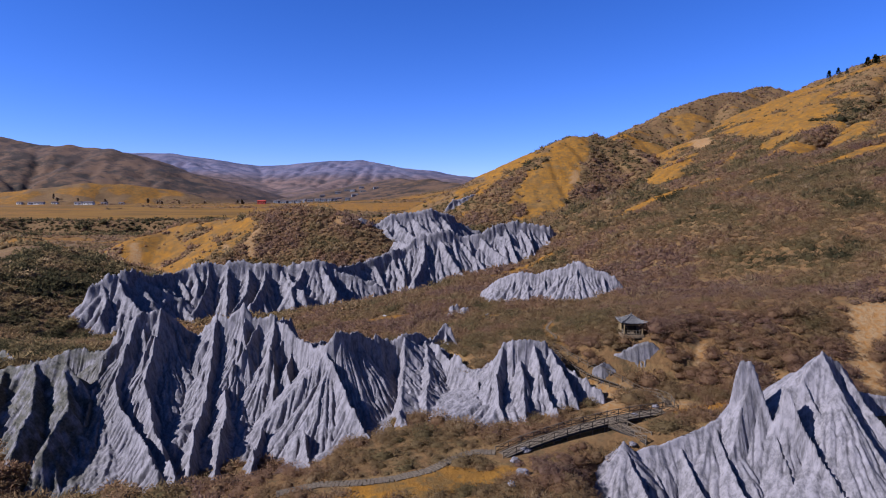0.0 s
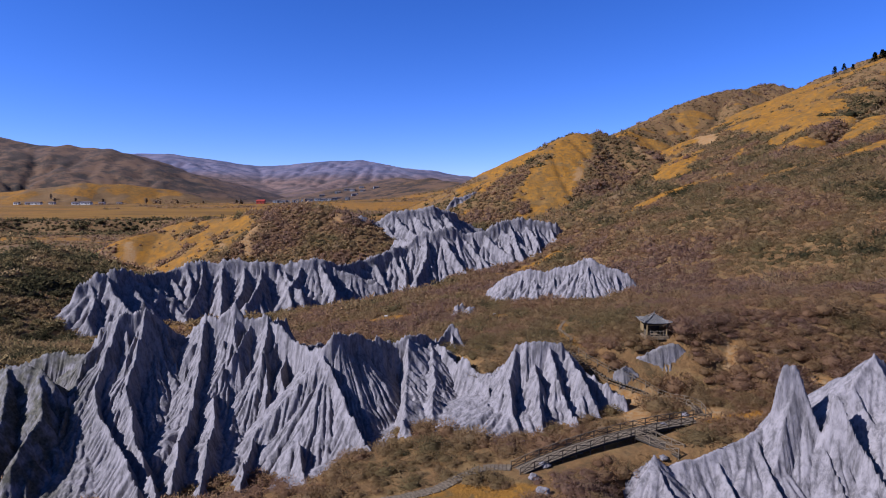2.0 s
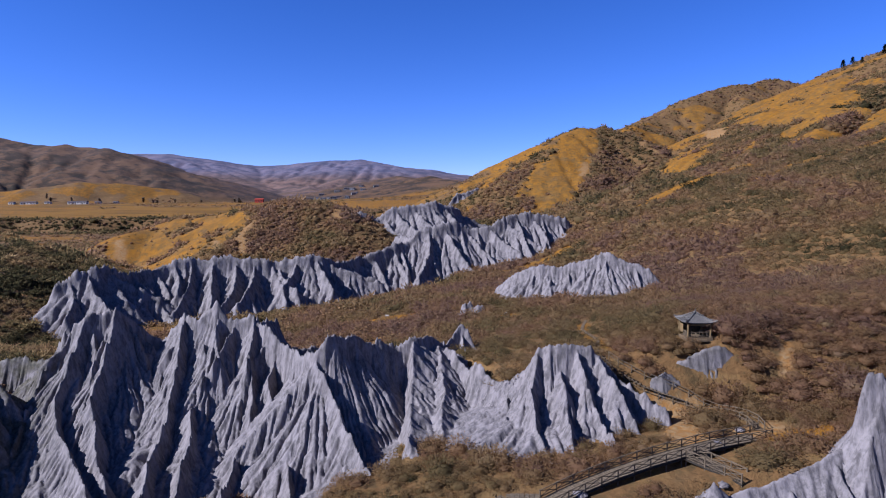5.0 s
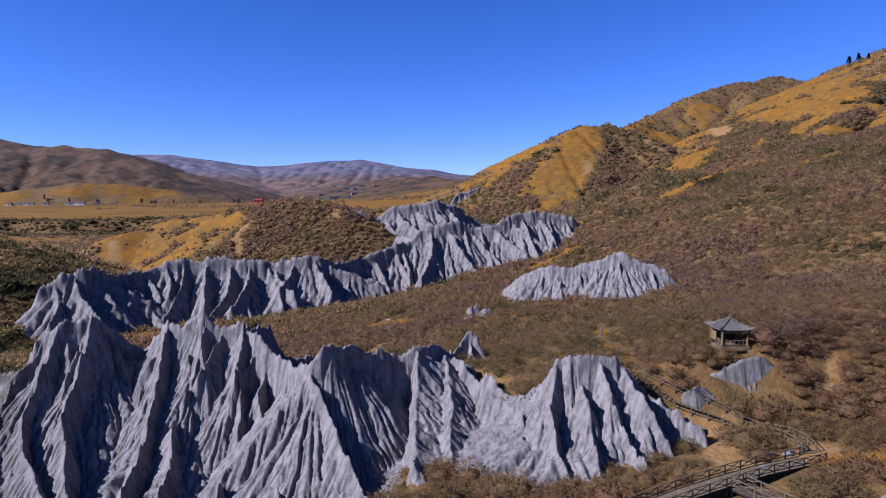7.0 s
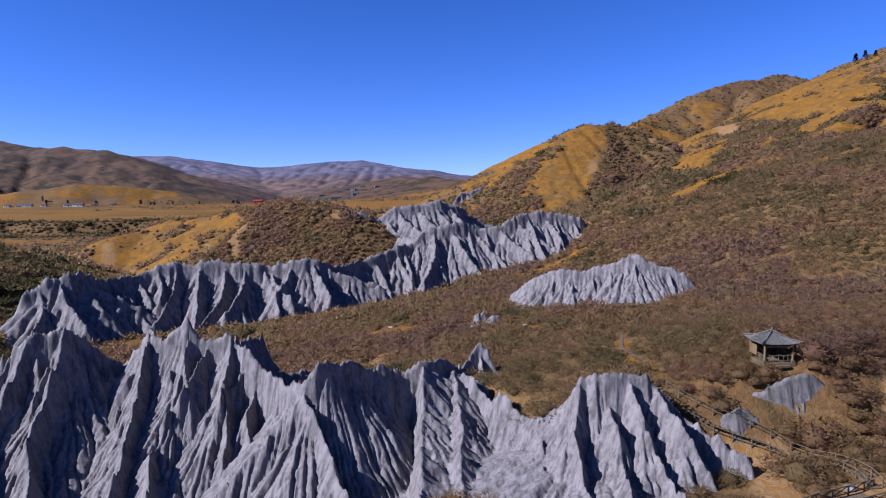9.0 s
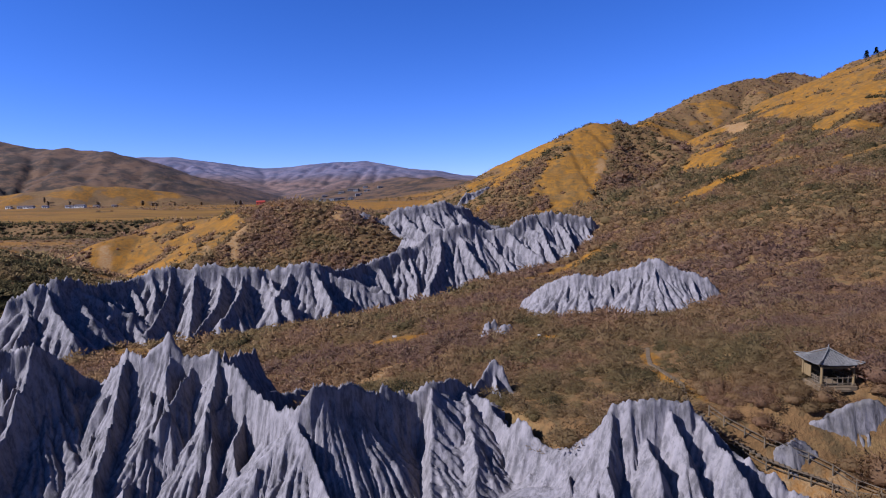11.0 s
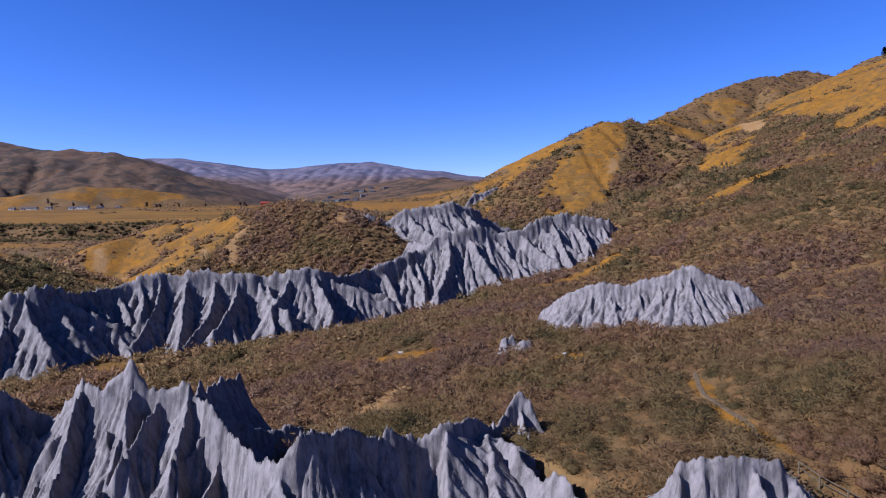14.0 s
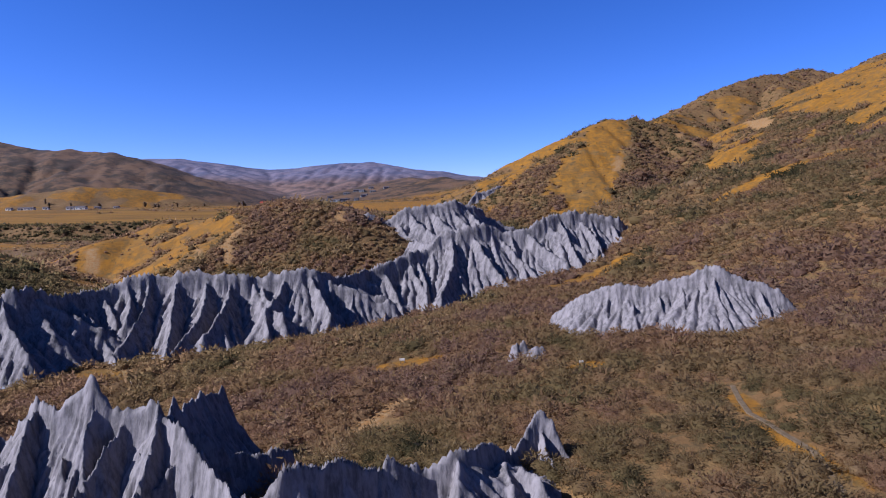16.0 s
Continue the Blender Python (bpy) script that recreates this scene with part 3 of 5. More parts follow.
def rock_mass(name, box, step, lines, seed, label, flutes=RILLS, earth=None, sink=0.5, rough=0.08, cuts=(), jag=1.0, bite=(6.0, 0.0), bend=0.6, rain=0.42, rounds=16, grit=0.1):
    """A clay massif: the upper hull of steep-sided crests, cut by rills that run down from them.
    lines: (points, profile to the right of the way along them, profile to the left), a profile being the height of its steep part, the reach of that, the apron's slope."""
    lines = [(l[0], l[1], l[2]) if isinstance(l[1], tuple) else (l[0], l[1:], l[1:]) for l in lines]
    x0, y0, x1, y1 = box
    X, Y = np.meshgrid(np.arange(x0, x1, step), np.arange(y0, y1, step))
    wx = X + bend * fbm(X / 5.0, Y / 5.0, 3, seed) + 0.16 * fbm(X / 1.1, Y / 1.1, 2, seed + 3)
    wy = Y + bend * fbm(X / 5.0, Y / 5.0, 3, seed + 7) + 0.16 * fbm(X / 1.1, Y / 1.1, 2, seed + 5)
    best, second = np.full(X.shape, -1e4), np.full(X.shape, -1e4)
    S, D = np.zeros_like(X), np.zeros_like(X)
    ss = np.arange(0, 4000, 0.1)
    jags = 2.2 * (ridged(ss * 0.27, ss * 0 + 0.5, 3, seed + 9) - 0.6) + min(0.45, 0.06 / step) * (ridged(ss * 1.1, ss * 0 + 0.2, 2, seed + 10) - 0.6)
    s0 = 0.0
    for pts, bright, shady in lines:
        far = 18.0 + 3.0 * max(bright[0], shady[0])
        px, py = [p[0] for p in pts], [p[1] for p in pts]
        i0, i1 = int((min(px) - far - x0) / step), int((max(px) + far - x0) / step)
        j0, j1 = int((min(py) - far - y0) / step), int((max(py) + far - y0) / step)
        w = (slice(max(j0, 0), max(j1, 0)), slice(max(i0, 0), max(i1, 0)))
        if not best[w].size:
            continue
        ux, uy = wx[w], wy[w]
        hl, sl, dl = np.full(ux.shape, -1e4), np.zeros_like(ux), np.zeros_like(ux)
        for a, b in zip(pts, pts[1:]):
            run = math.hypot(b[0] - a[0], b[1] - a[1])
            d, t, z = seg_dist(ux, uy, a, b)
            s = s0 + t * run
            ends = (t <= 0) | (t >= 1)
            # rills leave the crest aslant, down the steepest way
            skew = min(1.6, max(-1.6, (a[2] - b[2]) / max(run, 0.1) / (0.35 + 0.5 * (bright[2] + shady[2]))))
            s = np.where(ends, s + 7.0 * np.arctan2(uy - (a[1] + b[1]) / 2, ux - (a[0] + b[0]) / 2), s - skew * d)
            if 0.92 * (b[0] - a[0]) + 0.39 * (b[1] - a[1]) < 0:
                s = -s
            side = ease(-0.25, 0.25, ((b[0] - a[0]) * (uy - a[1]) - (b[1] - a[1]) * (ux - a[0])) / max(run, 0.1))
            drop = (bright[0] * (1 - np.exp(-d / bright[1])) + bright[2] * d) * (1 - side) + (shady[0] * (1 - np.exp(-d / shady[1])) + shady[2] * d) * side
            h = z + jag * np.interp(s0 + t * run, ss, jags) * np.exp(-d / 2.5) - drop
            m = h > hl
            hl[m], sl[m], dl[m] = h[m], s[m], d[m]
            s0 += run
        m = hl > best[w]
        second[w] = np.where(m, best[w], np.maximum(second[w], hl))
        best[w][m], S[w][m], D[w][m] = hl[m], sl[m], dl[m]
        s0 += 11.7
    seam = 0.45 + 0.55 * ease(0.0, 1.2, best - second)
    if bite[1]:
        best = best - bite[1] * ease(0.05, 0.5, fbm(X / bite[0], Y / (1.6 * bite[0]), 3, seed + 17)) * ease(0.5, 3.0, D)
    warp = 0.5 * fbm(X / 2.4, Y / 2.4, 3, seed + 13)
    for i, (wave, deep) in enumerate(flutes):
        grow = 1 - np.exp(-D / (0.35 * wave + 0.3))
        best = best + deep * grow * seam * (buttress(S + warp * (0.5 + 0.25 * wave), wave, seed + 21 + i) - 0.62)
    best = best + rough * fbm(X / 0.9, Y / 0.9, 3, seed + 31) + 0.5 * rough * fbm(X / 3.5, Y / 3.5, 3, seed + 33)
    best = best + grit * (vnoise(X / (2.2 * step), Y / (2.2 * step), seed + 39) - 0.5) + 0.7 * grit * fbm(X / (9 * step), Y / (14 * step), 2, seed + 40)
    G = ground(X, Y)
    best = erode(best, best > G, step, rain, rounds, seed + 41, 45.0, 0.4)
    keep = largest(best > G - sink)
    ROCKS.append((X, Y, best, best > G + 0.15, step, x0, y0))
    e = np.zeros_like(X) if earth is None else earth(X, Y)
    # one object for each stretch between the saddles named in cuts
    sides = [-1] + [int((c - x0) / step) for c, _ in cuts] + [X.shape[1]]
    names = [label] + [l for _, l in cuts]
    for i0, i1, lab in zip(sides, sides[1:], names):
        w = (slice(None), slice(max(i0, 0), i1 + 1))
        me, used = grid_mesh(name, X[w], Y[w], best[w], keep[w])
        at = me.attributes.new("earth", "FLOAT", "POINT")
        at.data.foreach_set("value", e[w].reshape(-1)[used].astype(np.float32))
        me.materials.append(ROCK)
        tagged(new(name, me), lab, "rock ridge", "grey clay badland ridges")


ROCKS = []
PATHS = []


def on_rock(x, y):
    """True where one of the massifs stands over the ground."""
    out = np.zeros(np.shape(x), bool)
    for X, Y, h, keep, step, x0, y0 in ROCKS:
        i, j = np.round((x - x0) / step).astype(int), np.round((y - y0) / step).astype(int)
        ok = (i >= 0) & (j >= 0) & (i < X.shape[1]) & (j < X.shape[0])
        i, j = np.clip(i, 0, X.shape[1] - 1), np.clip(j, 0, X.shape[0] - 1)
        out |= ok & keep[j, i]
    return out


def front_ridge():
    rng = random.Random(4)
    main = [(-92, 125, 8.4), (-82, 119, 7), (-71, 118.7, 10.2), (-66, 117, 9.5), (-60.5, 113.5, 15.4), (-57.5, 113, 18.6), (-55.4, 114, 17.4), (-53.1, 114.6, 19.0), (-51.9, 116.4, 18.0), (-50.5, 118.0, 15.4), (-48.8, 119.0, 13.1), (-46.5, 118.4, 15.0), (-43.6, 116.8, 17.2),
            (-41, 115.6, 17.2), (-38.3, 115.6, 19.4), (-36.2, 115.2, 17.6), (-32.2, 114.8, 17.9), (-30, 113.6, 16.2), (-26.4, 111, 13.8), (-22.8, 106.6, 13.7), (-20.4, 104.0, 14.7), (-18.7, 104.2, 16.1), (-17.1, 105.0, 17.3), (-15.3, 106.4, 17.6), (-13.7, 107.8, 16.5), (-12.2, 109.0, 15.0),
            (-10.5, 110, 14.2), (-6.4, 111.2, 14.9), (-3, 115, 13.6), (-1, 118, 13.6), (0.5, 119.2, 15.0), (1.2, 119, 14.4), (3.0, 117.6, 12.4)]
    back = [(-32.2, 114.8, 17.2), (-33, 121, 15.6), (-33.4, 128, 14.0), (-33, 135, 12.4), (-30, 138, 9.0)]
    right = [(-2, 112, 12.6), (5.3, 103, 11.4), (8.2, 101, 11.9), (10.2, 100.2, 16.0), (11.4, 99.8, 16.7), (13.5, 99.6, 16.0), (15.6, 99.8, 16.6), (17.4, 99.6, 15.2), (20, 98.2, 12.8), (25, 94, 9.6)]
    lines = [(main[:5], 6.0, 2.4, 0.85), (main[4:19], 9.5, 2.6, 0.46), (main[18:26], 13.0, 2.4, 0.6), (main[25:], 7.0, 2.2, 0.7), (right[:3], 5.6, 2.2, 0.6), (right[2:], 7.0, 2.2, 0.27), (back, 4.0, 2.0, 0.9)]
    west = [[(-62.1, 113.5, 13.5), (-61.3, 107.0, 8.9), (-59.4, 99.0, 3.1), (-58.3, 91.0, 1.2)],
            [(-57.4, 113.0, 18.2), (-57.6, 110.0, 13.3), (-57.4, 105.0, 9.0), (-54.0, 100.0, 5.6), (-49.0, 95.0, 3.2), (-41.3, 86.0, 0.8)],
            [(-53.2, 114.4, 18.8), (-52.8, 109.5, 12.4), (-51.6, 104.0, 7.8), (-47.4, 97.0, 3.8), (-42.8, 91.0, 1.2), (-38.0, 84.0, 0.0)],
            [(-43.5, 116.5, 17.1), (-42.2, 109.5, 10.3), (-40.6, 103.0, 6.1), (-40.0, 96.0, 2.8), (-37.2, 87.0, 0.3)]]
    middle = [[(-38.2, 115.6, 18.4), (-37.5, 112.4, 13.8), (-37.6, 108.0, 9.1), (-37.9, 104.0, 6.6), (-35.8, 98.5, 3.7), (-34.5, 91.0, 1.2), (-32.4, 84.0, 0.0)],
              [(-31.7, 114.6, 17.7), (-31.4, 110.5, 12.1), (-29.4, 105.5, 7.3), (-29.3, 98.5, 3.3), (-28.9, 91.0, 1.2), (-27.6, 84.0, 0.0)],
              [(-28.0, 114.0, 14.3), (-27.8, 107.5, 9.3), (-26.1, 103.0, 6.6), (-22.3, 95.0, 3.2), (-19.1, 85.5, 1.0)],
              [(-20.1, 104.0, 14.5), (-19.1, 102.4, 12.2), (-16.5, 98.4, 8.5), (-13.5, 93.0, 5.8), (-10.6, 86.8, 4.7)]]
    east = [[(-6.9, 111.0, 14.4), (-7.0, 104.0, 9.8), (-6.9, 92.0, 6.1)],
            [(-3.1, 112.5, 13.5), (-2.4, 104.5, 8.6), (-2.8, 92.5, 5.5)],
            [(0.6, 119.0, 13.8), (1.6, 113.0, 9.3), (1.2, 105.5, 5.3), (0.3, 92.0, 3.9)],
            [(6.5, 104.5, 11.6), (5.7, 97.5, 7.9), (4.1, 85.5, 5.6)],
            [(10.2, 100.2, 15.9), (8.6, 96.2, 11.3), (8.9, 90.4, 7.2), (9.3, 85.6, 5.8)],
            [(12.9, 99.6, 15.8), (12.7, 95.0, 11.5), (12.4, 88.6, 7.0)],
            [(15.2, 99.8, 16.1), (15.5, 96.4, 12.4), (16.5, 92.2, 8.7), (17.2, 89.0, 7.4)],
            [(17.8, 99.2, 14.8), (19.3, 95.0, 11.5), (21.2, 91.0, 8.3)]]
    shade, sheen = (2.2, 0.9, 1.05), (1.2, 0.8, 0.88)
    lines += [(p, sheen, shade) for p in west + middle] + [(east[0], (2.5, 0.9, 1.4), (0.5, 0.8, 0.42)), (east[1], (0.4, 0.8, 0.5), (0.5, 0.8, 0.42))] + [(p, (1.2, 0.8, 0.8), (1.8, 0.8, 0.8)) for p in east[2:]]
    lines += [(p, (1.0, 0.8, 1.5), (1.4, 0.8, 1.4)) for p in spurs(main[4:19], rng, 6, 6, 1, (0.8, 1.1), 1.2, (-0.2, 0.3))]
    lines += [(p, 4.0, 1.6, 0.8) for p in spurs(main, rng, 4.5, 9, -1) + spurs(right, rng, 3.5, 6, -1)]
    # the hump's earth, spread wider over the rock so its colour stands in for shade
    earth = lambda x, y: 0.95 * ease(-52, -62, x + 0.4 * (y - 100))
    rock_mass("rock_ridge", (-98, 76, 30, 132), 0.15, lines, 100, "jagged pale grey clay massif with deep shadowed gullies", ((3.4, 0.7), (1.5, 0.5), (0.7, 0.32)), earth, jag=1.5, bite=(4.5, 0.35), bend=0.35, rain=0.5, grit=0.14,
              cuts=((-23.5, "sharp grey clay peak with a dark hollow below it"), (-8.5, "fluted pale grey clay wall above the brown shrubs"), (6.2, "broad fan-shaped pale clay buttress beside the boardwalk")))
    hump = [(-83.4, 109.0, 8.8), (-77.6, 108.0, 9.8), (-71.3, 106.0, 11.9), (-65.7, 105.0, 11.4), (-62.4, 103.0, 9.6)]
    fronts = [[(-71.3, 106.0, 11.8), (-66.8, 97.0, 6.2), (-64.7, 89.0, 2.0)], [(-65.7, 105.0, 11.3), (-60.9, 97.0, 6.2), (-59.6, 89.0, 2.0)], [(-78.6, 108.0, 9.6), (-73.8, 97.0, 4.3)]]
    rock_mass("earth_hump", (-86, 78, -52, 118), 0.3, [(hump, 2.5, 2.0, 0.85)] + [(p, 1.6, 1.6, 0.9) for p in fronts] + [(p, 1.2, 1.2, 0.9) for p in spurs(hump, rng, 4, 8, -1)], 140,
              "rounded grey-brown earth hump with moss and dry grass", ((3, 1.2), (1.2, 0.7), (0.5, 0.3)), earth=lambda x, y: np.ones_like(x), bite=(5.0, 0.8))


def spire_ridge():
    low = [(21.6, 76.5, 5.4), (23.6, 77.6, 8.7), (24.6, 78, 7.0), (27.1, 78, 7.4), (31.2, 79, 8.4), (35.1, 79.5, 9.9), (37.4, 80, 10.8)]
    spire = [(38.6, 80, 14.2), (39.1, 80, 17.2), (39.7, 80, 18.8), (40.9, 80, 18.9), (41.7, 79.8, 16.8)]
    edge = [(40.9, 80, 18.6), (41.9, 79, 15.2), (42.7, 77.5, 11.5), (42.8, 74.5, 8.0), (42.6, 71, 4.6), (43, 65, 0.5)]
    comb = [(43.6, 81, 12.0), (44.8, 80.6, 12.8), (46.4, 79.6, 13.4), (48, 80, 16.4), (49.6, 80.6, 18.4), (51, 81, 19.8), (52.2, 81.2, 18.8), (53.9, 81.5, 17.9), (56.9, 82, 13.8), (60.6, 82, 13.2), (70, 84, 12.6)]
    tooth = [(44.0, 77.4, 16.0), (44.4, 76.6, 15.4), (45.2, 74.4, 11.2), (46.4, 70, 7.0), (47.4, 64, 2.4)]
    ribs = [[(51, 81, 19.4), (51.6, 78, 15.4), (52.4, 73, 10.4), (53.4, 66, 5)], [(48, 80, 16.0), (48.6, 77, 12.4), (49.2, 72, 8.6)], [(53.9, 81.5, 17.4), (55.2, 78, 13), (57, 73, 9)], [(23.6, 77.6, 8.4), (24.2, 74.6, 6.0), (25.2, 70, 2.6)], [(31.2, 79, 8.0), (31.6, 74, 5.0), (32.4, 68, 1.4)],
            [(36.2, 79.8, 10.2), (36.4, 75, 6.6), (36.8, 69, 2.4)]]
    lines = [(low, (0.8, 1.0, 0.85), (2.0, 1.0, 1.2)), (spire, 8.6, 1.15, 1.3), (edge, (3.2, 0.9, 1.45), (4.5, 0.7, 1.3)), (comb, (3.6, 1.6, 0.9), (5.0, 1.2, 1.5)), (tooth, (4.0, 0.6, 1.4), (3.0, 0.5, 1.2))]
    lines += [(p, (0.5, 0.9, 0.9), (1.4, 0.7, 1.1)) for p in ribs]
    rock_mass("rock_spire", (14, 56, 76, 95), 0.16, lines, 200, "pale grey clay spire and fluted ridge", ((3.0, 0.45), (1.2, 0.3), (0.55, 0.13)), jag=0.3, bite=(4.0, 0.5), bend=0.3, rain=0.25, rounds=10, grit=0.08)


def cliff_under_pavilion():
    rng = random.Random(3)
    main = [(28.6, 101.0, 14.0), (30.0, 101.0, 14.8), (32.4, 101.0, 15.8), (34.4, 101.0, 16.2), (36.0, 101.0, 15.3), (37.0, 100.5, 13.8)]
    low = [(25.2, 99.9, 12.3), (26.4, 99.8, 12.8), (27.6, 99.7, 12.6), (28.6, 99.5, 11.9)]
    for pts, steep, seed, what in ((main, 2.7, 230, "small streaked grey rock face below the pavilion"), (low, 1.0, 236, "low pale rock step beside the footpath")):
        lines = [(pts, steep, 1.05, 1.85)] + [(p, 0.6, 0.4, 2.4) for p in spurs(pts, rng, 1.3, 1.6, 1, (1.7, 2.0))]
        rock_mass("rock_outcrop", (20, 94, 42, 106), 0.14, lines, seed, what, ((1.2, 0.5), (0.5, 0.25)), earth=lambda x, y: 0.4 + 0 * x, sink=0.1, jag=0.3, bend=0.25, rain=0.3)


def valley_ridge():
    rng = random.Random(6)
    left = [(-109, 187, 13), (-105, 189.5, 17), (-99.5, 192, 18.4), (-97, 200, 16), (-94.9, 205, 15), (-90, 210, 16.2), (-85.2, 212, 18.3), (-79, 214, 17.6), (-73.1, 215, 18.8), (-66, 216, 17.6), (-59.5, 217, 16.8), (-57.4, 218, 16.4), (-52, 218.5, 17.4),
            (-48.3, 219, 18.4), (-42.6, 221, 18.1), (-38.2, 226, 15.1), (-31.5, 236, 16)]
    right = [(-31.5, 236, 16), (-24, 241, 18.4), (-19, 244, 20.2), (-15, 246, 21), (-11.3, 249, 25.3), (-5.5, 250, 26.8), (3.7, 253, 27.4), (7.3, 254, 25.0), (14.4, 255, 25.6), (20.4, 257, 28.4), (25.3, 259, 30.2), (29, 260, 31.1), (34, 261, 30.0), (40.1, 262, 29.8), (46.3, 263, 28.1), (50.2, 264, 25), (57, 266, 23.4)]
    spine = [(-5.5, 250, 26), (-9, 262, 22), (-15, 280, 20), (-24, 300, 19)]
    lit, dark = (1.6, 1.0, 1.05), (2.0, 1.0, 0.95)
    lines = [(left, 7.0, 2.2, 0.6), (right, 9.0, 2.6, 0.65), (spine, 6, 3, 0.7)]
    lines += [(p, lit, dark) for p in spurs(left, rng, 7.5, 20, 1, (0.42, 0.62), 1.6, lean=(-0.15, 0.55)) + spurs(right, rng, 8.5, 26, 1, (0.5, 0.72), 2.0, lean=(-0.15, 0.55))]
    lines += [(p, 2.5, 1.2, 0.8) for p in spurs(right, rng, 8, 14, -1) + spurs(left, rng, 9, 9, -1) + spurs(spine, rng, 7, 12, 1) + spurs(spine, rng, 7, 12, -1)]
    rock_mass("rock_ridge", (-140, 150, 70, 310), 0.4, lines, 300, "long grey badland ridge with dark gullies across the valley", ((6.0, 2.0), (2.4, 1.1)), bite=(6.0, 0.6), bend=0.6, jag=1.3, rain=0.8, grit=0.25,
              cuts=((-33.0, "tall fluted grey badland ridge climbing to the golden hillside"),))
    upper = [(-53.1, 320.0, 22.3), (-50.7, 322.0, 27.8), (-43.1, 325.0, 29.8), (-35.9, 327.0, 26.8), (-28.5, 329.0, 31.8), (-21.0, 331.0, 32.7), (-15.0, 333.0, 33.6), (-5.9, 336.0, 35.0), (1.9, 340.0, 32.2), (5.8, 350.0, 31.0)]
    last = [(1, 440, 32), (7.6, 446, 40), (15, 450, 41), (22, 455, 43.4), (28, 458, 43)]
    lines = [(upper, 5, 2.4, 0.8)] + [(p, lit, dark) for p in spurs(upper, rng, 8, 26, 1, (0.5, 0.75), 1.8, lean=(-0.1, 0.55))]
    lines += [(p, 2.5, 1.4, 0.8) for p in spurs(upper, rng, 9, 12, -1)]
    rock_mass("rock_ridge", (-75, 285, 30, 420), 0.6, lines, 340, "broken grey badland ridge below the golden hills", ((5.0, 1.6), (2.4, 0.9)), bite=(7.0, 0.6), bend=0.7, jag=1.4, rain=0.8, grit=0.3)
    lines = [(last, 5, 2.6, 1.0)] + [(p, lit, dark) for p in spurs(last, rng, 7, 22, 1, (0.6, 0.85), 1.5, lean=(-0.1, 0.4))]
    rock_mass("rock_ridge", (-25, 400, 50, 480), 0.6, lines, 360, "small hazy grey badland ridge beside the golden hill", ((5.0, 1.6), (2.4, 0.9)), bend=0.7, rain=0.8, grit=0.3)


def side_ridge():
    rng = random.Random(8)
    main = [(11.5, 181, 12.4), (16.6, 177, 16.8), (22, 175, 19.2), (26, 174, 18.6), (32, 173, 20), (34.5, 172.5, 21.4), (36.8, 172, 22.4), (41.9, 170, 21.2), (47.7, 168, 18), (51, 166.5, 14)]
    lines = [(main, 3.0, 1.5, 0.8)] + [(p, 1.4, 0.9, 0.6) for p in spurs(main, rng, 3, 6, -1)] + [(p, (0.5, 0.8, 0.8), (1.8, 0.8, 1.1)) for p in spurs(main, rng, 4.5, 9, 1, (0.7, 0.95), 0.9, (0.0, 0.5))]
    rock_mass("rock_ridge", (4, 150, 60, 190), 0.22, lines, 400, "isolated pale grey fluted clay ridge among brown shrubs", ((4.0, 1.3), (1.6, 0.7), (0.8, 0.35)), bite=(4.0, 0.5), bend=0.35, rain=0.6)
    for i, (x, y, z, r) in enumerate(((3.6, 160, 2.7, 2.8), (6.2, 159.4, 2.0, 2.6), (47.4, 157.0, 1.5, 2.0), (103.6, 380, 5.5, 1.4))):
        base = ground_at(x, y)
        pts = [(x - r * 0.6, y, base + z * 0.55), (x - r * 0.3, y, base + z * 0.9), (x - r * 0.1, y, base + z * 0.62), (x + r * 0.15, y + 0.3, base + z), (x + r * 0.4, y, base + z * 0.5), (x + r * 0.8, y - 0.2, base + z * 0.4)]
        rock_mass("rock_outcrop", (x - 6, y - 6, x + 6, y + 6), 0.16, [(pts, z * 0.7, 0.7, 0.8)], 430 + i, "small pale clay outcrop poking out of the shrubs", ((1.2, 0.5), (0.5, 0.22)), bend=0.3, rain=0.3)


front_ridge()
spire_ridge()
cliff_under_pavilion()
valley_ridge()
side_ridge()

# ---- shrubs ----
def ico(sub):
    bm = bmesh.new()
    bmesh.ops.create_icosphere(bm, subdivisions=sub, radius=1.0)
    co = np.array([v.co[:] for v in bm.verts])
    fa = np.array([[v.index for v in f.verts] for f in bm.faces])
    bm.free()
    return co, fa


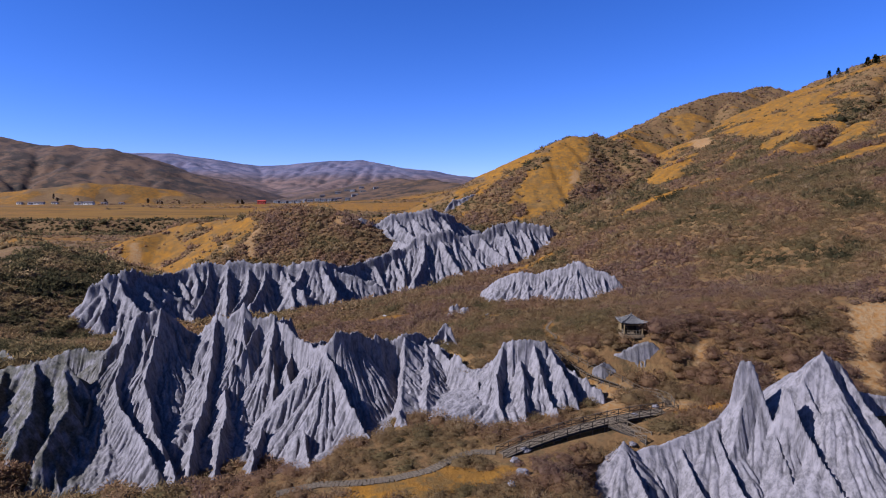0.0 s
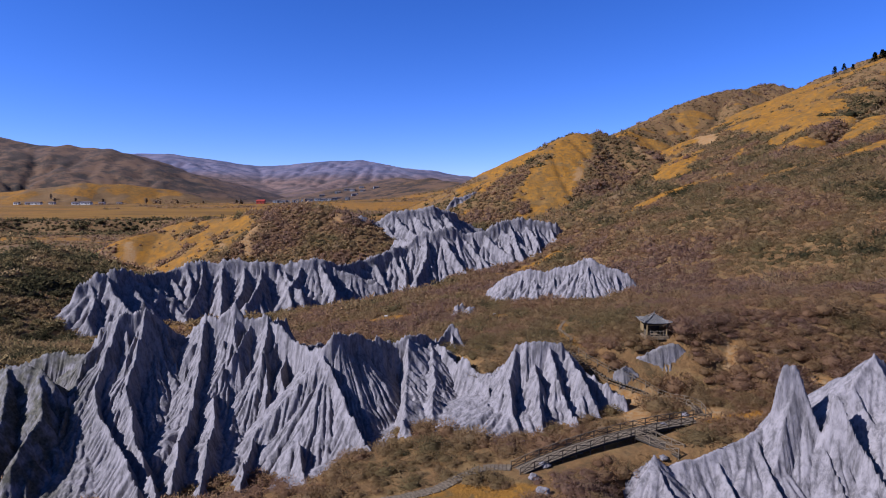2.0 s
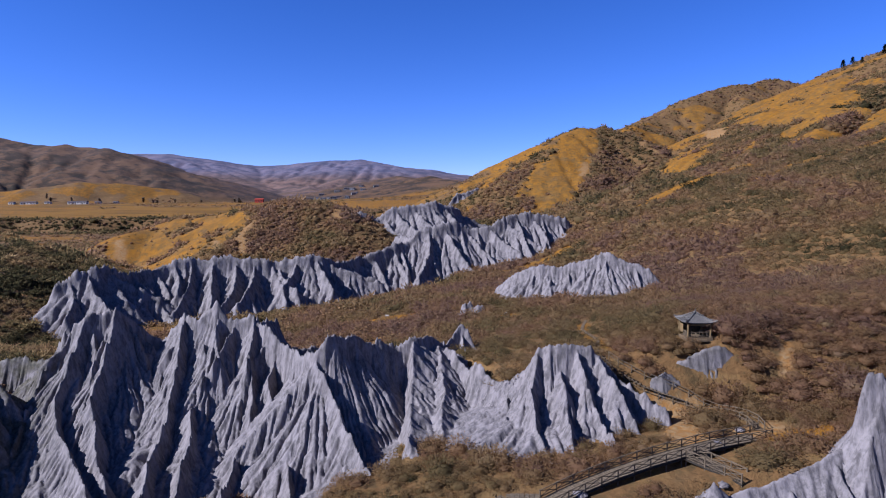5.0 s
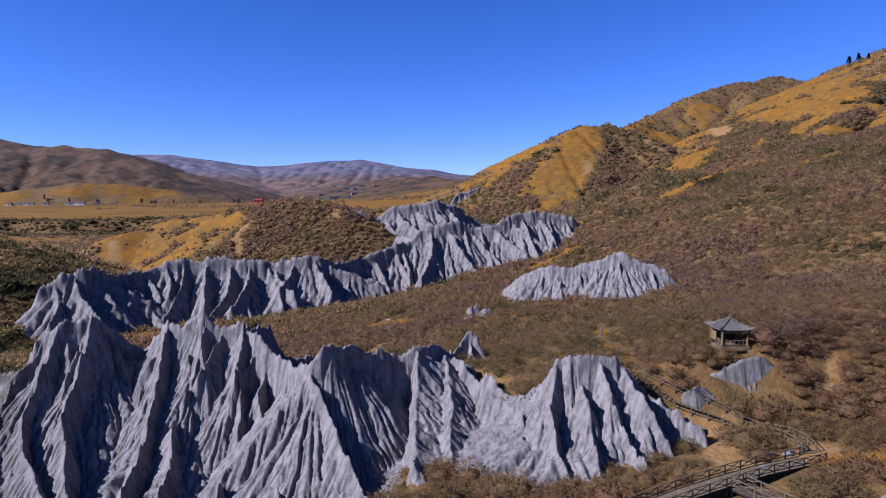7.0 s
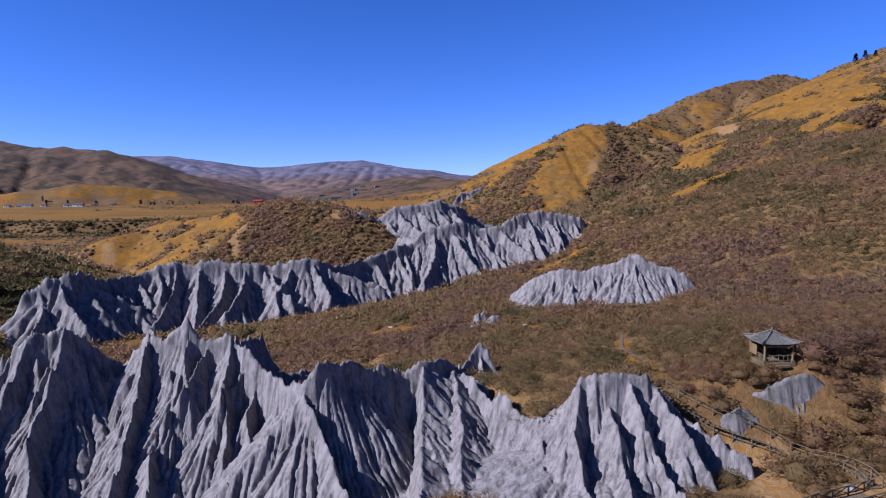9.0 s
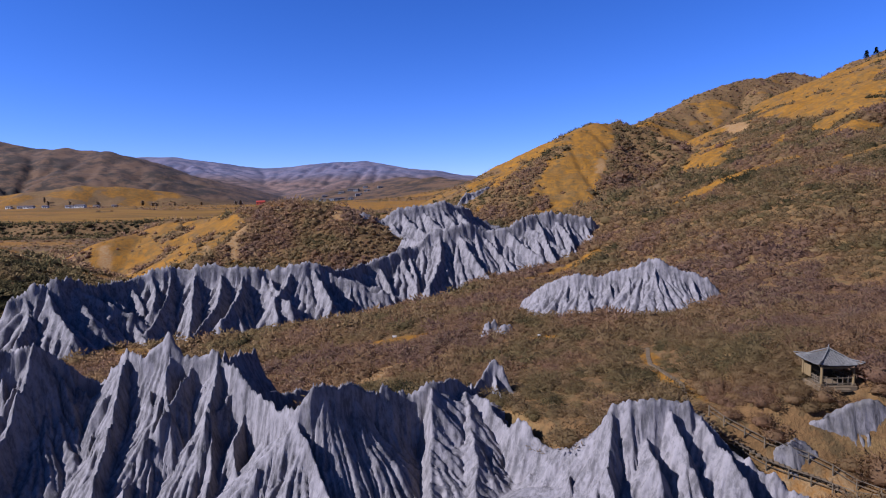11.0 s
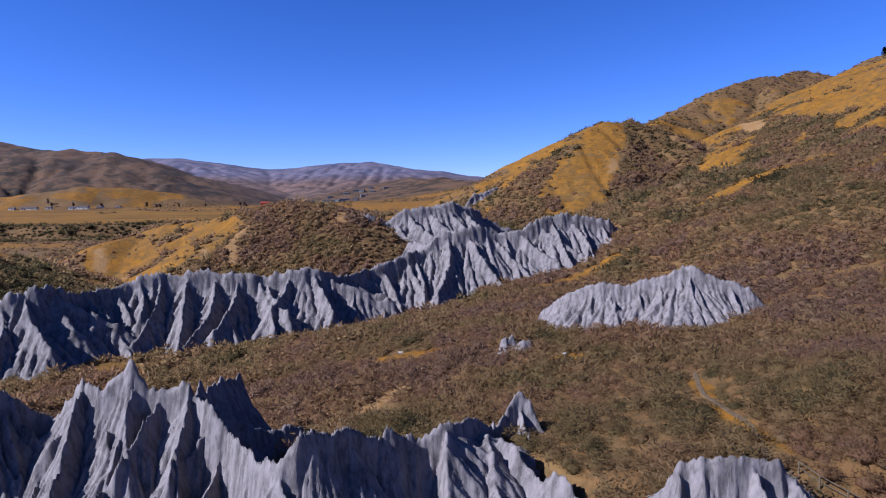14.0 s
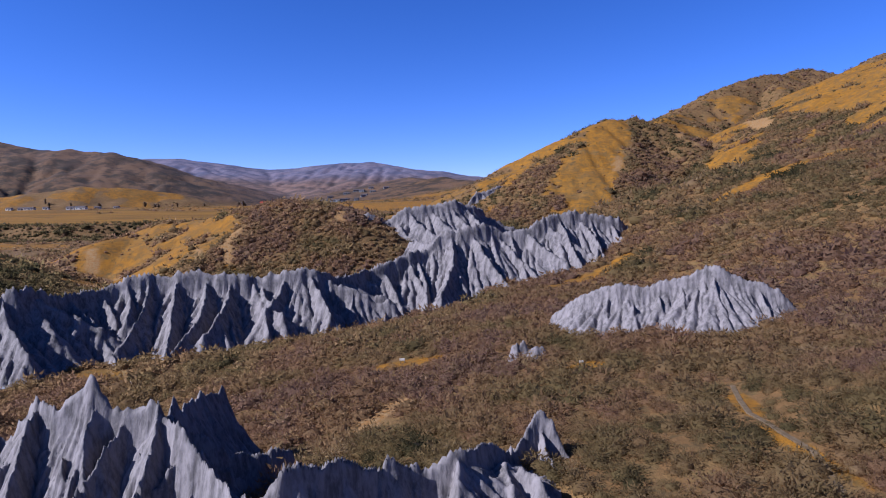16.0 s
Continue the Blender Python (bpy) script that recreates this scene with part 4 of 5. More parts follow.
def shrub_shape(rng, flakes, size, core=0.62, slim=0.2):
    """A leafless shrub: a cloud of fine twig sprays that point up and out, round a small dense core."""
    off = Vector((rng.uniform(0, 40), rng.uniform(0, 40), 3.0))
    bulge = lambda d: 1 + 0.34 * noise.noise(d * 1.3 + off) + 0.16 * noise.noise(d * 3.7 + off)
    co, fa = ico(1)
    lump = [core * bulge(Vector(v)) * (1 + rng.uniform(-0.12, 0.12)) for v in co]
    co = co * np.array(lump)[:, None] * np.array([1, 1, 0.8])
    co[:, 2] = np.maximum(co[:, 2], -0.25) + 0.1
    vs, fs, base = [co], [fa], len(co)
    for _ in range(flakes):
        a, e = rng.uniform(0, 2 * math.pi), math.asin(rng.uniform(-0.05, 1.0))
        d = Vector((math.cos(a) * math.cos(e), math.sin(a) * math.cos(e), math.sin(e)))
        r = rng.uniform(0.45, 1.0) ** 0.7 * bulge(d)
        p = Vector((d.x * r, d.y * r, d.z * 0.85 * r + 0.1))
        u = (d + Vector((0, 0, 0.2)) + 0.8 * Vector((rng.gauss(0, 1), rng.gauss(0, 1), rng.gauss(0, 1)))).normalized()
        w = u.cross(Vector((rng.gauss(0, 1), rng.gauss(0, 1), rng.gauss(0, 1)))).normalized()
        k = size * rng.uniform(0.7, 1.5)
        vs.append(np.array([p - w * slim * k, p + w * slim * k, p + u * k * 1.3]))
        fs.append(np.array([[base, base + 1, base + 2]]))
        base += 3
    return np.concatenate(vs), np.concatenate(fs)


def shrub_field(name, shapes, places, label, seed):
    """Many shrubs in one mesh. places: rows of x, y, z, width, height, turn, tint."""
    rs = np.random.RandomState(seed)
    pick = rs.randint(0, len(shapes), len(places))
    cos, fas, tin, base = [], [], [], 0
    for i, (sv, sf) in enumerate(shapes):
        p = places[pick == i]
        if not len(p):
            continue
        c, s = np.cos(p[:, 5])[:, None], np.sin(p[:, 5])[:, None]
        x = (sv[None, :, 0] * c - sv[None, :, 1] * s) * p[:, 3:4] + p[:, 0:1]
        y = (sv[None, :, 0] * s + sv[None, :, 1] * c) * p[:, 3:4] + p[:, 1:2]
        z = sv[None, :, 2] * p[:, 4:5] + p[:, 2:3]
        cos.append(np.stack([x, y, z], -1).reshape(-1, 3))
        fas.append((sf[None] + (np.arange(len(p)) * len(sv))[:, None, None] + base).reshape(-1, 3))
        tin.append(np.clip(np.repeat(p[:, 6], len(sv)) + rs.uniform(-0.07, 0.07, len(p) * len(sv)), 0, 1))
        base += len(p) * len(sv)
    me = poly_mesh(name, np.concatenate(cos), np.concatenate(fas))
    at = me.attributes.new("tint", "FLOAT", "POINT")
    at.data.foreach_set("value", np.concatenate(tin).astype(np.float32))
    me.materials.append(BUSH)
    return tagged(new(name, me), label, "shrubs", kind="stuff")


def tint_at(x, y, rs):
    """0 olive, 0.5 brown, 0.85 dark purple-brown, 1 pale straw."""
    hill = ease(66, 96, x + 0.35 * (y - 150))
    # west slope shrubs: olive, tinted darker still to stand in for the slope's shade
    t = 0.55 + 0.25 * zones(x, y, BRUSH) - 0.16 * hill - 0.40 * ease(-70, -105, x) * ease(330, 260, y) + 0.62 * fbm(x / 13, y / 13, 3, 91) + 0.25 * fbm(x / 60, y / 60, 2, 95) + rs.normal(0, 0.09, len(x))
    return np.where(rs.uniform(0, 1, len(x)) < 0.015 + 0.02 * hill, 1.0, np.clip(t, 0, 0.9))


def scatter(box, step, size, rs, grass_limit=0.5, keep=1.0):
    """Shrub places at uneven steps over a box, away from rock, paths and grass."""
    x, y = np.meshgrid(np.arange(box[0], box[2], step), np.arange(box[1], box[3], step))
    x, y = x.reshape(-1), y.reshape(-1)
    x, y = x + rs.uniform(-0.5, 0.5, len(x)) * step, y + rs.uniform(-0.5, 0.5, len(y)) * step
    z = ground(x, y)
    g, f, far = cover(x, y, z)
    ok = (g + rs.normal(0, 0.1, len(x)) < grass_limit) & (f < 0.3) & ~on_rock(x, y) & (rs.uniform(0, 1, len(x)) < keep)
    ok &= fbm(x / 9, y / 9, 3, 131) > -0.72
    ok &= bare(x, y) + rs.normal(0, 0.08, len(x)) < 0.35
    ok &= (x < 26) | (x > 37) | (y < 99.2) | (y > 101.6)
    for pts, width in PATHS:
        for a, b in zip(pts, pts[1:]):
            ok &= seg_dist(x, y, a, b)[0] > 0.75 * width
    x, y, z = x[ok], y[ok], z[ok]
    w = size * (0.55 + 0.8 * rs.uniform(0, 1, len(x)) ** 2.0) * (1 + 0.4 * fbm(x / 8, y / 8, 2, 133)) * np.where(rs.uniform(0, 1, len(x)) < 0.1, 1.5, 1.0)
    return np.stack([x, y, z - 0.12 * w, w, w * rs.uniform(0.6, 0.9, len(x)), rs.uniform(0, 6.28, len(x)), tint_at(x, y, rs)], -1)


def in_view(p, margin=1.1):
    """Keeps what lies in the wedge of land that the flight looks over."""
    return p[np.abs(p[:, 0] + 0.1 * p[:, 1]) < (p[:, 1] + 14) * 0.86 * margin]


def build_shrubs():
    rng, rs = random.Random(12), np.random.RandomState(12)
    near = [shrub_shape(rng, 380, 0.125, 0.6, 0.2) for _ in range(7)]
    mid = [shrub_shape(rng, 150, 0.17, 0.62, 0.24) for _ in range(7)]
    slope = [shrub_shape(rng, 58, 0.24, 0.66, 0.3) for _ in range(7)]
    far = [shrub_shape(rng, 16, 0.34, 0.7, 0.34) for _ in range(6)]
    front = in_view(scatter((-110, 62, 110, 104), 1.9, 1.8, rs))
    shrub_field("shrubs", mid, front[front[:, 0] < -24], "dense dry brown shrubs at the foot of the clay massif", 15)
    shrub_field("shrubs", near, front[front[:, 0] >= -24], "dense dry brown shrubs on the slopes round the boardwalk", 1)
    bank = np.concatenate([scatter((27, 87, 84, 109), 1.6, 1.4, rs), scatter((20, 90, 34, 112), 2.0, 1.2, rs)])
    bank[:, 2] += 0.25 * bank[:, 3]
    shrub_field("shrubs", near, bank, "dense dry brown shrubs on the bank below the pavilion", 11)
    shrub_field("shrubs", near, in_view(scatter((-26, 104, 72, 130), 2.1, 1.9, rs)), "dense leafless brown shrubs on the plateau behind the clay ridge", 14)
    rest = in_view(scatter((-130, 104, 130, 175), 2.2, 2.1, rs))
    rest = rest[(rest[:, 1] > 130) | (rest[:, 0] < -26) | (rest[:, 0] > 72)]
    shrub_field("shrubs", mid, rest, "dense leafless brown shrubs covering the plateau", 2)
    shrub_field("shrubs", slope, in_view(scatter((-160, 175, 200, 262), 2.15, 2.2, rs)), "dense leafless brown and olive shrubs on the hillside", 3)
    shrub_field("shrubs", far, in_view(scatter((-260, 262, 300, 470), 3.0, 2.5, rs)), "distant dark shrubs on the hill slopes", 4)
    shrub_field("shrubs", far, in_view(scatter((-500, 470, 620, 1050), 6.2, 2.3, rs, 0.45, 0.85)), "distant dark shrub clumps on the golden hills", 5)
    rs2 = np.random.RandomState(5)
    shrub_field("shrubs", far, scatter((-85, -30, 90, 63), 4.2, 2.6, rs2), "dry brown shrubs on the land under the flight", 12)
    shrub_field("shrubs", far, in_view(scatter((20, 330, 620, 1000), 9.5, 1.0, rs2, 1.2, 0.4)), "small dark shrubs dotted over the golden grass", 9)
    shrub_field("shrubs", far, scatter((-260, 262, -60, 400), 6.0, 0.9, rs2, 1.2, 0.6), "small dark shrubs dotted over the low golden hill", 10)
    shrub_field("shrubs", far, in_view(scatter((40, 380, 330, 640), 4.6, 2.6, rs2, 0.4)), "dark shrubs filling the gullies of the golden hills", 7)
    shrub_field("shrubs", far, scatter((-104, 280, -44, 352), 1.9, 1.9, rs2, 0.6), "dense dark shrubs on the front of the flat-topped low hill", 13)
    rows = []
    for line, n in ((SKYLINE[1:9], 26), (SKYLINE[8:], 22), (NEAR_SHOULDER[1:5], 12)):
        for a, b in zip(line, line[1:]):
            for i in range(n):
                t = rs2.uniform()
                x, y = a[0] + (b[0] - a[0]) * t + rs2.normal(0, 5), a[1] + (b[1] - a[1]) * t + rs2.normal(0, 5)
                if fbm(np.array([x / 30]), np.array([y / 30]), 2, 7)[0] > -0.05:
                    w = rs2.uniform(0.9, 2.2)
                    rows.append((x, y, ground_at(x, y) - 0.2, w, w * rs2.uniform(0.7, 1.2), rs2.uniform(0, 6), rs2.uniform(0, 0.5)))
    shrub_field("shrubs", far, np.array(rows), "dark leafless shrubs along the hill crest", 8)
    scarp = scatter((-520, 585, -60, 668), 4.5, 3.0, rs, 0.6)
    scarp[:, 6] *= 0.15
    shrub_field("shrubs", far, scarp, "dark trees and shrubs along the river scarp", 6)


# ---- helpers for built things ----
def part(name, bm, material, parent, label=""):
    """Links a bmesh as one mesh object under a thing or a part."""
    me = bpy.data.meshes.new(name)
    bm.to_mesh(me)
    bm.free()
    me.materials.append(material)
    ob = new(name, me)
    ob.parent = parent
    if label:
        tagged(ob, label)
    return ob


def thing(name, at, label, category, group="", turn=0.0):
    ob = new(name)
    ob.matrix_basis = pose(*at, 0, 0, turn)
    return tagged(ob, label, category, group)


def box(size, at=(0, 0, 0), turn=None, bevel=0.0):
    bm = bmesh.new()
    bmesh.ops.create_cube(bm, size=1.0)
    bmesh.ops.scale(bm, vec=size, verts=bm.verts)
    if bevel:
        bmesh.ops.bevel(bm, geom=bm.edges[:], offset=bevel, segments=1, affect="EDGES")
    if turn is not None:
        bmesh.ops.transform(bm, matrix=turn, verts=bm.verts)
    bmesh.ops.translate(bm, vec=at, verts=bm.verts)
    return bm


def log(a, b, r, sides=7, taper=1.0):
    """A round pole from a to b."""
    a, b = Vector(a), Vector(b)
    bm = bmesh.new()
    bmesh.ops.create_cone(bm, cap_ends=True, segments=sides, radius1=r, radius2=r * taper, depth=(b - a).length)
    m = Matrix.Translation((a + b) / 2) @ (b - a).to_track_quat("Z", "Y").to_matrix().to_4x4()
    bmesh.ops.transform(bm, matrix=m, verts=bm.verts)
    return bm


def merge(*bms):
    out = bmesh.new()
    for b in bms:
        me = bpy.data.meshes.new("tmp")
        b.to_mesh(me)
        b.free()
        out.from_mesh(me)
        bpy.data.meshes.remove(me)
    return out


# ---- pavilion ----
def pavilion():
    base = max(ground_at(32.5 + i, 104.6 + j) for i in (-2, 0, 2) for j in (-2, 0, 2)) + 0.05
    base = min(max(base, 16.2), 16.5)
    hut = thing("pavilion", (32.5, 104.6, base), "small square timber viewing pavilion with grey hipped roof among shrubs", "pavilion")
    part("base", box((4.1, 4.1, 0.6), (0, 0, -0.2), bevel=0.04), EARTH, hut, "earth-coloured plinth")
    part("step", box((1.6, 0.5, 0.3), (0.3, -2.25, -0.25), bevel=0.03), EARTH, hut)
    for x in (-1.75, 1.75):
        for y in (-1.75, 1.75):
            post = part("post", log((x, y, 0.15), (x, y, 2.45), 0.15, 10), WOOD_POST, hut, "yellowed round timber post")
            part("footing", box((0.42, 0.42, 0.22), (x, y, 0.24), bevel=0.03), EARTH, post)
    for s in (-1, 1):
        part("beam", box((4.1, 0.16, 0.26), (0, s * 1.75, 2.38), bevel=0.015), WOOD_DARK, hut)
        part("beam", box((0.16, 4.1, 0.26), (s * 1.75, 0, 2.38), bevel=0.015), WOOD_DARK, hut)
        part("frieze", box((3.2, 0.06, 0.22), (0, s * 1.75, 2.08)), WOOD_POST, hut)
    part("back_panel", box((3.2, 0.08, 1.75), (0, 1.72, 1.05), bevel=0.01), WOOD_DARK, hut, "dark boarded back screen")
    part("side_panel", box((0.08, 1.3, 1.3), (-1.74, 0.9, 1.2), bevel=0.01), WOOD_POST, hut, "yellow timber side panel")
    for s, nm in ((-1, 0), (1, 1)):
        part("seat", box((0.42, 3.0, 0.07), (s * 1.5, 0, 0.58), bevel=0.01), WOOD_GREY, hut)
    # front and side balustrades
    for (ax, ay, bx, by) in ((-1.75, -1.75, 1.75, -1.75), (1.75, -1.75, 1.75, 1.75), (-1.75, -1.75, -1.75, 0.1)):
        rail = part("balustrade", merge(log((ax, ay, 0.95), (bx, by, 0.95), 0.05), log((ax, ay, 0.35), (bx, by, 0.35), 0.045)), WOOD_GREY, hut, "grey log balustrade")
        n = 6
        for i in range(1, n):
            t = i / n
            x, y = ax + (bx - ax) * t, ay + (by - ay) * t
            part("baluster", log((x, y, 0.2), (x, y, 1.02 + 0.12 * (i % 2)), 0.045), WOOD_GREY, rail)
    # hipped roof with upturned corners
    half, rise, n = 2.3, 1.25, 12
    for q in range(4):
        bm = bmesh.new()
        rows = []
        for i in range(n + 1):
            t = i / n
            r = half * (1 - t)
            row = []
            for j in range(n + 1):
                u = -1 + 2 * j / n
                lift = 0.22 * abs(u) ** 4 * (1 - t) ** 3
                z = 2.5 + rise * (0.78 * t + 0.22 * t * t) + lift
                row.append(bm.verts.new((u * r, -r - 0.12 * abs(u) ** 6 * (1 - t), z)))
            rows.append(row)
        for a, b in zip(rows, rows[1:]):
            for j in range(n):
                bm.faces.new((a[j], a[j + 1], b[j + 1], b[j]))
        bmesh.ops.remove_doubles(bm, verts=bm.verts, dist=0.003)
        top = bm.faces[:]
        bmesh.ops.solidify(bm, geom=top, thickness=0.1)
        bmesh.ops.transform(bm, matrix=pose(0, 0, 0, 0, 0, 90 * q), verts=bm.verts)
        slope = part("roof_slope", bm, ROOF_TILE, hut, "weathered grey shingle roof slope")
        # tile ribs running down the slope
        for j in range(-7, 8):
            u = j / 7.5
            reach = half * 0.98
            x = u * reach
            bottom = Matrix.Rotation(radians(90 * q), 4, "Z") @ Vector((x, -reach - 0.02, 2.56 + 0.22 * abs(u) ** 4))
            t = 1 - abs(u)
            top_at = Matrix.Rotation(radians(90 * q), 4, "Z") @ Vector((x, -reach * abs(u) - 0.02, 2.56 + rise * (0.78 * t + 0.22 * t * t) + 0.0))
            if t > 0.1:
                part("tile_rib", log(bottom, top_at, 0.03, 5), ROOF_TILE, slope)
        c = Matrix.Rotation(radians(90 * q), 4, "Z")
        part("hip_ridge", merge(log(c @ Vector((-half - 0.18, -half - 0.18, 2.86)), c @ Vector((-1.5, -1.5, 2.98)), 0.07, 6), log(c @ Vector((-1.5, -1.5, 2.98)), c @ Vector((0, 0, 3.92)), 0.07, 6)), ROOF_TILE, hut)
        for j in range(9):
            x = -2.0 + j * 0.5
            part("rafter", log(c @ Vector((x, -2.24, 2.49)), c @ Vector((x * 0.8, -1.75, 2.58)), 0.045, 6), WOOD_POST, hut)
    hut.scale = (0.88, 0.88, 0.88)
    part("finial", merge(log((0, 0, 3.8), (0, 0, 4.1), 0.14, 8, 0.7), log((0, 0, 4.1), (0, 0, 4.4), 0.07, 8, 0.3)), ROOF_TILE, hut)
    return hut


# ---- boardwalks and paths ----
def along(pts, step):
    """Even stations along a line: place and direction."""
    out, left = [], 0.0
    for a, b in zip(pts, pts[1:]):
        a, b = Vector(a), Vector(b)
        run = (b - a).length
        s = left
        while s < run:
            out.append((a.lerp(b, s / run), (b - a).normalized()))
            s += step
        left = s - run
    return out


def boardwalk(pts, width, label, name="boardwalk", bay=2.0, rails=True):
    """A raised timber walk: planks, beams, legs, rails and crossed braces."""
    pts = [Vector(p) for p in pts]
    walkway = thing(name, pts[0], label, "boardwalk")
    inv = Matrix.Translation(-pts[0])
    loc = [inv @ p for p in pts]
    plank_me = None
    for p, d in along(loc, 0.26):
        if plank_me is None:
            ob = part("plank", box((0.22, width, 0.05), bevel=0.008), WOOD_GREY, walkway)
            plank_me = ob.data
        else:
            ob = new("plank", plank_me)
            ob.parent = walkway
        yaw = math.degrees(math.atan2(d.y, d.x))
        ob.matrix_basis = pose(p.x, p.y, p.z + 0.004 * math.sin(p.x * 37), 0, -math.degrees(math.asin(d.z)), yaw)
    for s in (-1, 1):
        edge = []
        for i, p in enumerate(loc):
            d = (loc[min(i + 1, len(loc) - 1)] - loc[max(i - 1, 0)]).normalized()
            edge.append(p + Vector((-d.y, d.x, 0)).normalized() * s * (width / 2 - 0.05))
        for a, b in zip(edge, edge[1:]):
            part("beam", log(a - Vector((0, 0, 0.17)), b - Vector((0, 0, 0.17)), 0.12, 6), WOOD_DARK, walkway)
        if not rails:
            continue
        st = [p for p, _ in along(edge, bay)] + [edge[-1]]
        for i, p in enumerate(st):
            w = pts[0] + p
            gz = ground_at(w.x, w.y) - pts[0].z
            part("post", log((p.x, p.y, min(gz, p.z) - 0.25), (p.x, p.y, p.z + 1.0), 0.075, 7), WOOD_GREY, walkway)
        for a, b in zip(st, st[1:]):
            if (b - a).length < 0.5:
                continue
            up = lambda p, h: p + Vector((0, 0, h))
            part("rail", log(up(a, 0.92), up(b, 0.92), 0.055, 6), WOOD_GREY, walkway)
            part("rail", log(up(a, 0.25), up(b, 0.25), 0.05, 6), WOOD_GREY, walkway)
            part("brace", log(up(a, 0.25), up(b, 0.9), 0.04, 6), WOOD_GREY, walkway)
            part("brace", log(up(a, 0.9), up(b, 0.25), 0.04, 6), WOOD_GREY, walkway)
    return walkway


def step_path(pts, width, label, mat, rails=False, rise=0.06):
    """A path of separate stone slabs laid on the ground, with low log rails where they stand."""
    flat = [Vector((x, y, 0)) for x, y in pts]
    x0, y0 = flat[0].x, flat[0].y
    z0 = ground_at(x0, y0)
    trail = thing("footpath", (x0, y0, z0), label, "path")
    me = None
    rng = random.Random(int(x0 * 10) + 5)
    for p, d in along(flat, 0.48):
        z = ground_at(p.x, p.y) - z0
        if me is None:
            ob = part("slab", box((0.44, width, 0.16), bevel=0.02), mat, trail)
            me = ob.data
        else:
            ob = new("slab", me)
            ob.parent = trail
        ob.matrix_basis = pose(p.x - x0, p.y - y0, z + rise, rng.uniform(-2, 2), rng.uniform(-2, 2), math.degrees(math.atan2(d.y, d.x)) + rng.uniform(-5, 5))
    if rails:
        for s in (-1, 1):
            last = None
            for p, d in along(flat, 1.8):
                q = p + Vector((-d.y, d.x, 0)) * s * (width / 2 + 0.15)
                z = ground_at(q.x, q.y) - z0
                q = Vector((q.x - x0, q.y - y0, z))
                part("post", log(q - Vector((0, 0, 0.2)), q + Vector((0, 0, 1.0)), 0.065, 6), WOOD_GREY, trail)
                if last is not None:
                    for h in (0.95, 0.5):
                        part("rail", log(last + Vector((0, 0, h)), q + Vector((0, 0, h)), 0.05, 6), WOOD_GREY, trail)
                last = q
    return trail


BOULDERS = [(27.7, 86.4, 0.9), (25.8, 84.9, 0.5), (31.9, 89.6, 0.5), (17.0, 83.1, 0.6), (15.6, 81.6, 0.5), (10.9, 78.6, 0.7), (9.2, 75.7, 0.6), (9.7, 72.2, 0.8), (8.0, 69.2, 0.7), (21.0, 84.9, 0.5), (24.3, 85.3, 0.4), (25.3, 79.3, 0.5)]
MAIN_WALK = [(7.4, 77.8, 6.2), (10.4, 79.2, 6.9), (14.4, 80.9, 7.6), (18.5, 82.4, 8.2), (22.6, 84, 8.55), (27, 85.8, 8.75), (31, 87.4, 8.7), (34.2, 88.6, 8.7)]
BRANCH_WALK = [(23.6, 83.6, 8.4), (25.6, 81.6, 8.0), (27.6, 79.8, 7.5)]
UP_PATH = [(33.9, 89.4), (34.2, 92), (33, 95.3), (28.6, 98), (23.8, 99.7), (20.2, 101.8), (18.8, 104)]
HIGH_PATH = [(18.8, 104.4), (20.2, 109.5), (21.1, 112.5), (20.9, 117), (21, 122.8), (22.2, 127.4), (24, 133)]
LOW_PATH = [(-20, 71.5), (-14.9, 72.9), (-10, 72.6), (-5.9, 72.9), (-1.7, 74.6), (1, 77), (3.8, 79), (7, 78.6)]
STAIR = [(-91.0, 174.6), (-98.0, 186.3), (-102.0, 194.3), (-105.2, 201.4)]
PATHS += [([(x, y, 0) for x, y in STAIR], 2.6), ([(x, y, 0) for x, y, z in MAIN_WALK], 3.6), ([(x, y, 0) for x, y, z in BRANCH_WALK], 3.2), ([(x, y, 0) for x, y in UP_PATH], 1.7), ([(x, y, 0) for x, y in HIGH_PATH], 1.3), ([(x, y, 0) for x, y in LOW_PATH], 1.7), ([(31.1, 104.6, 0), (33.9, 104.6, 0)], 2.6)]


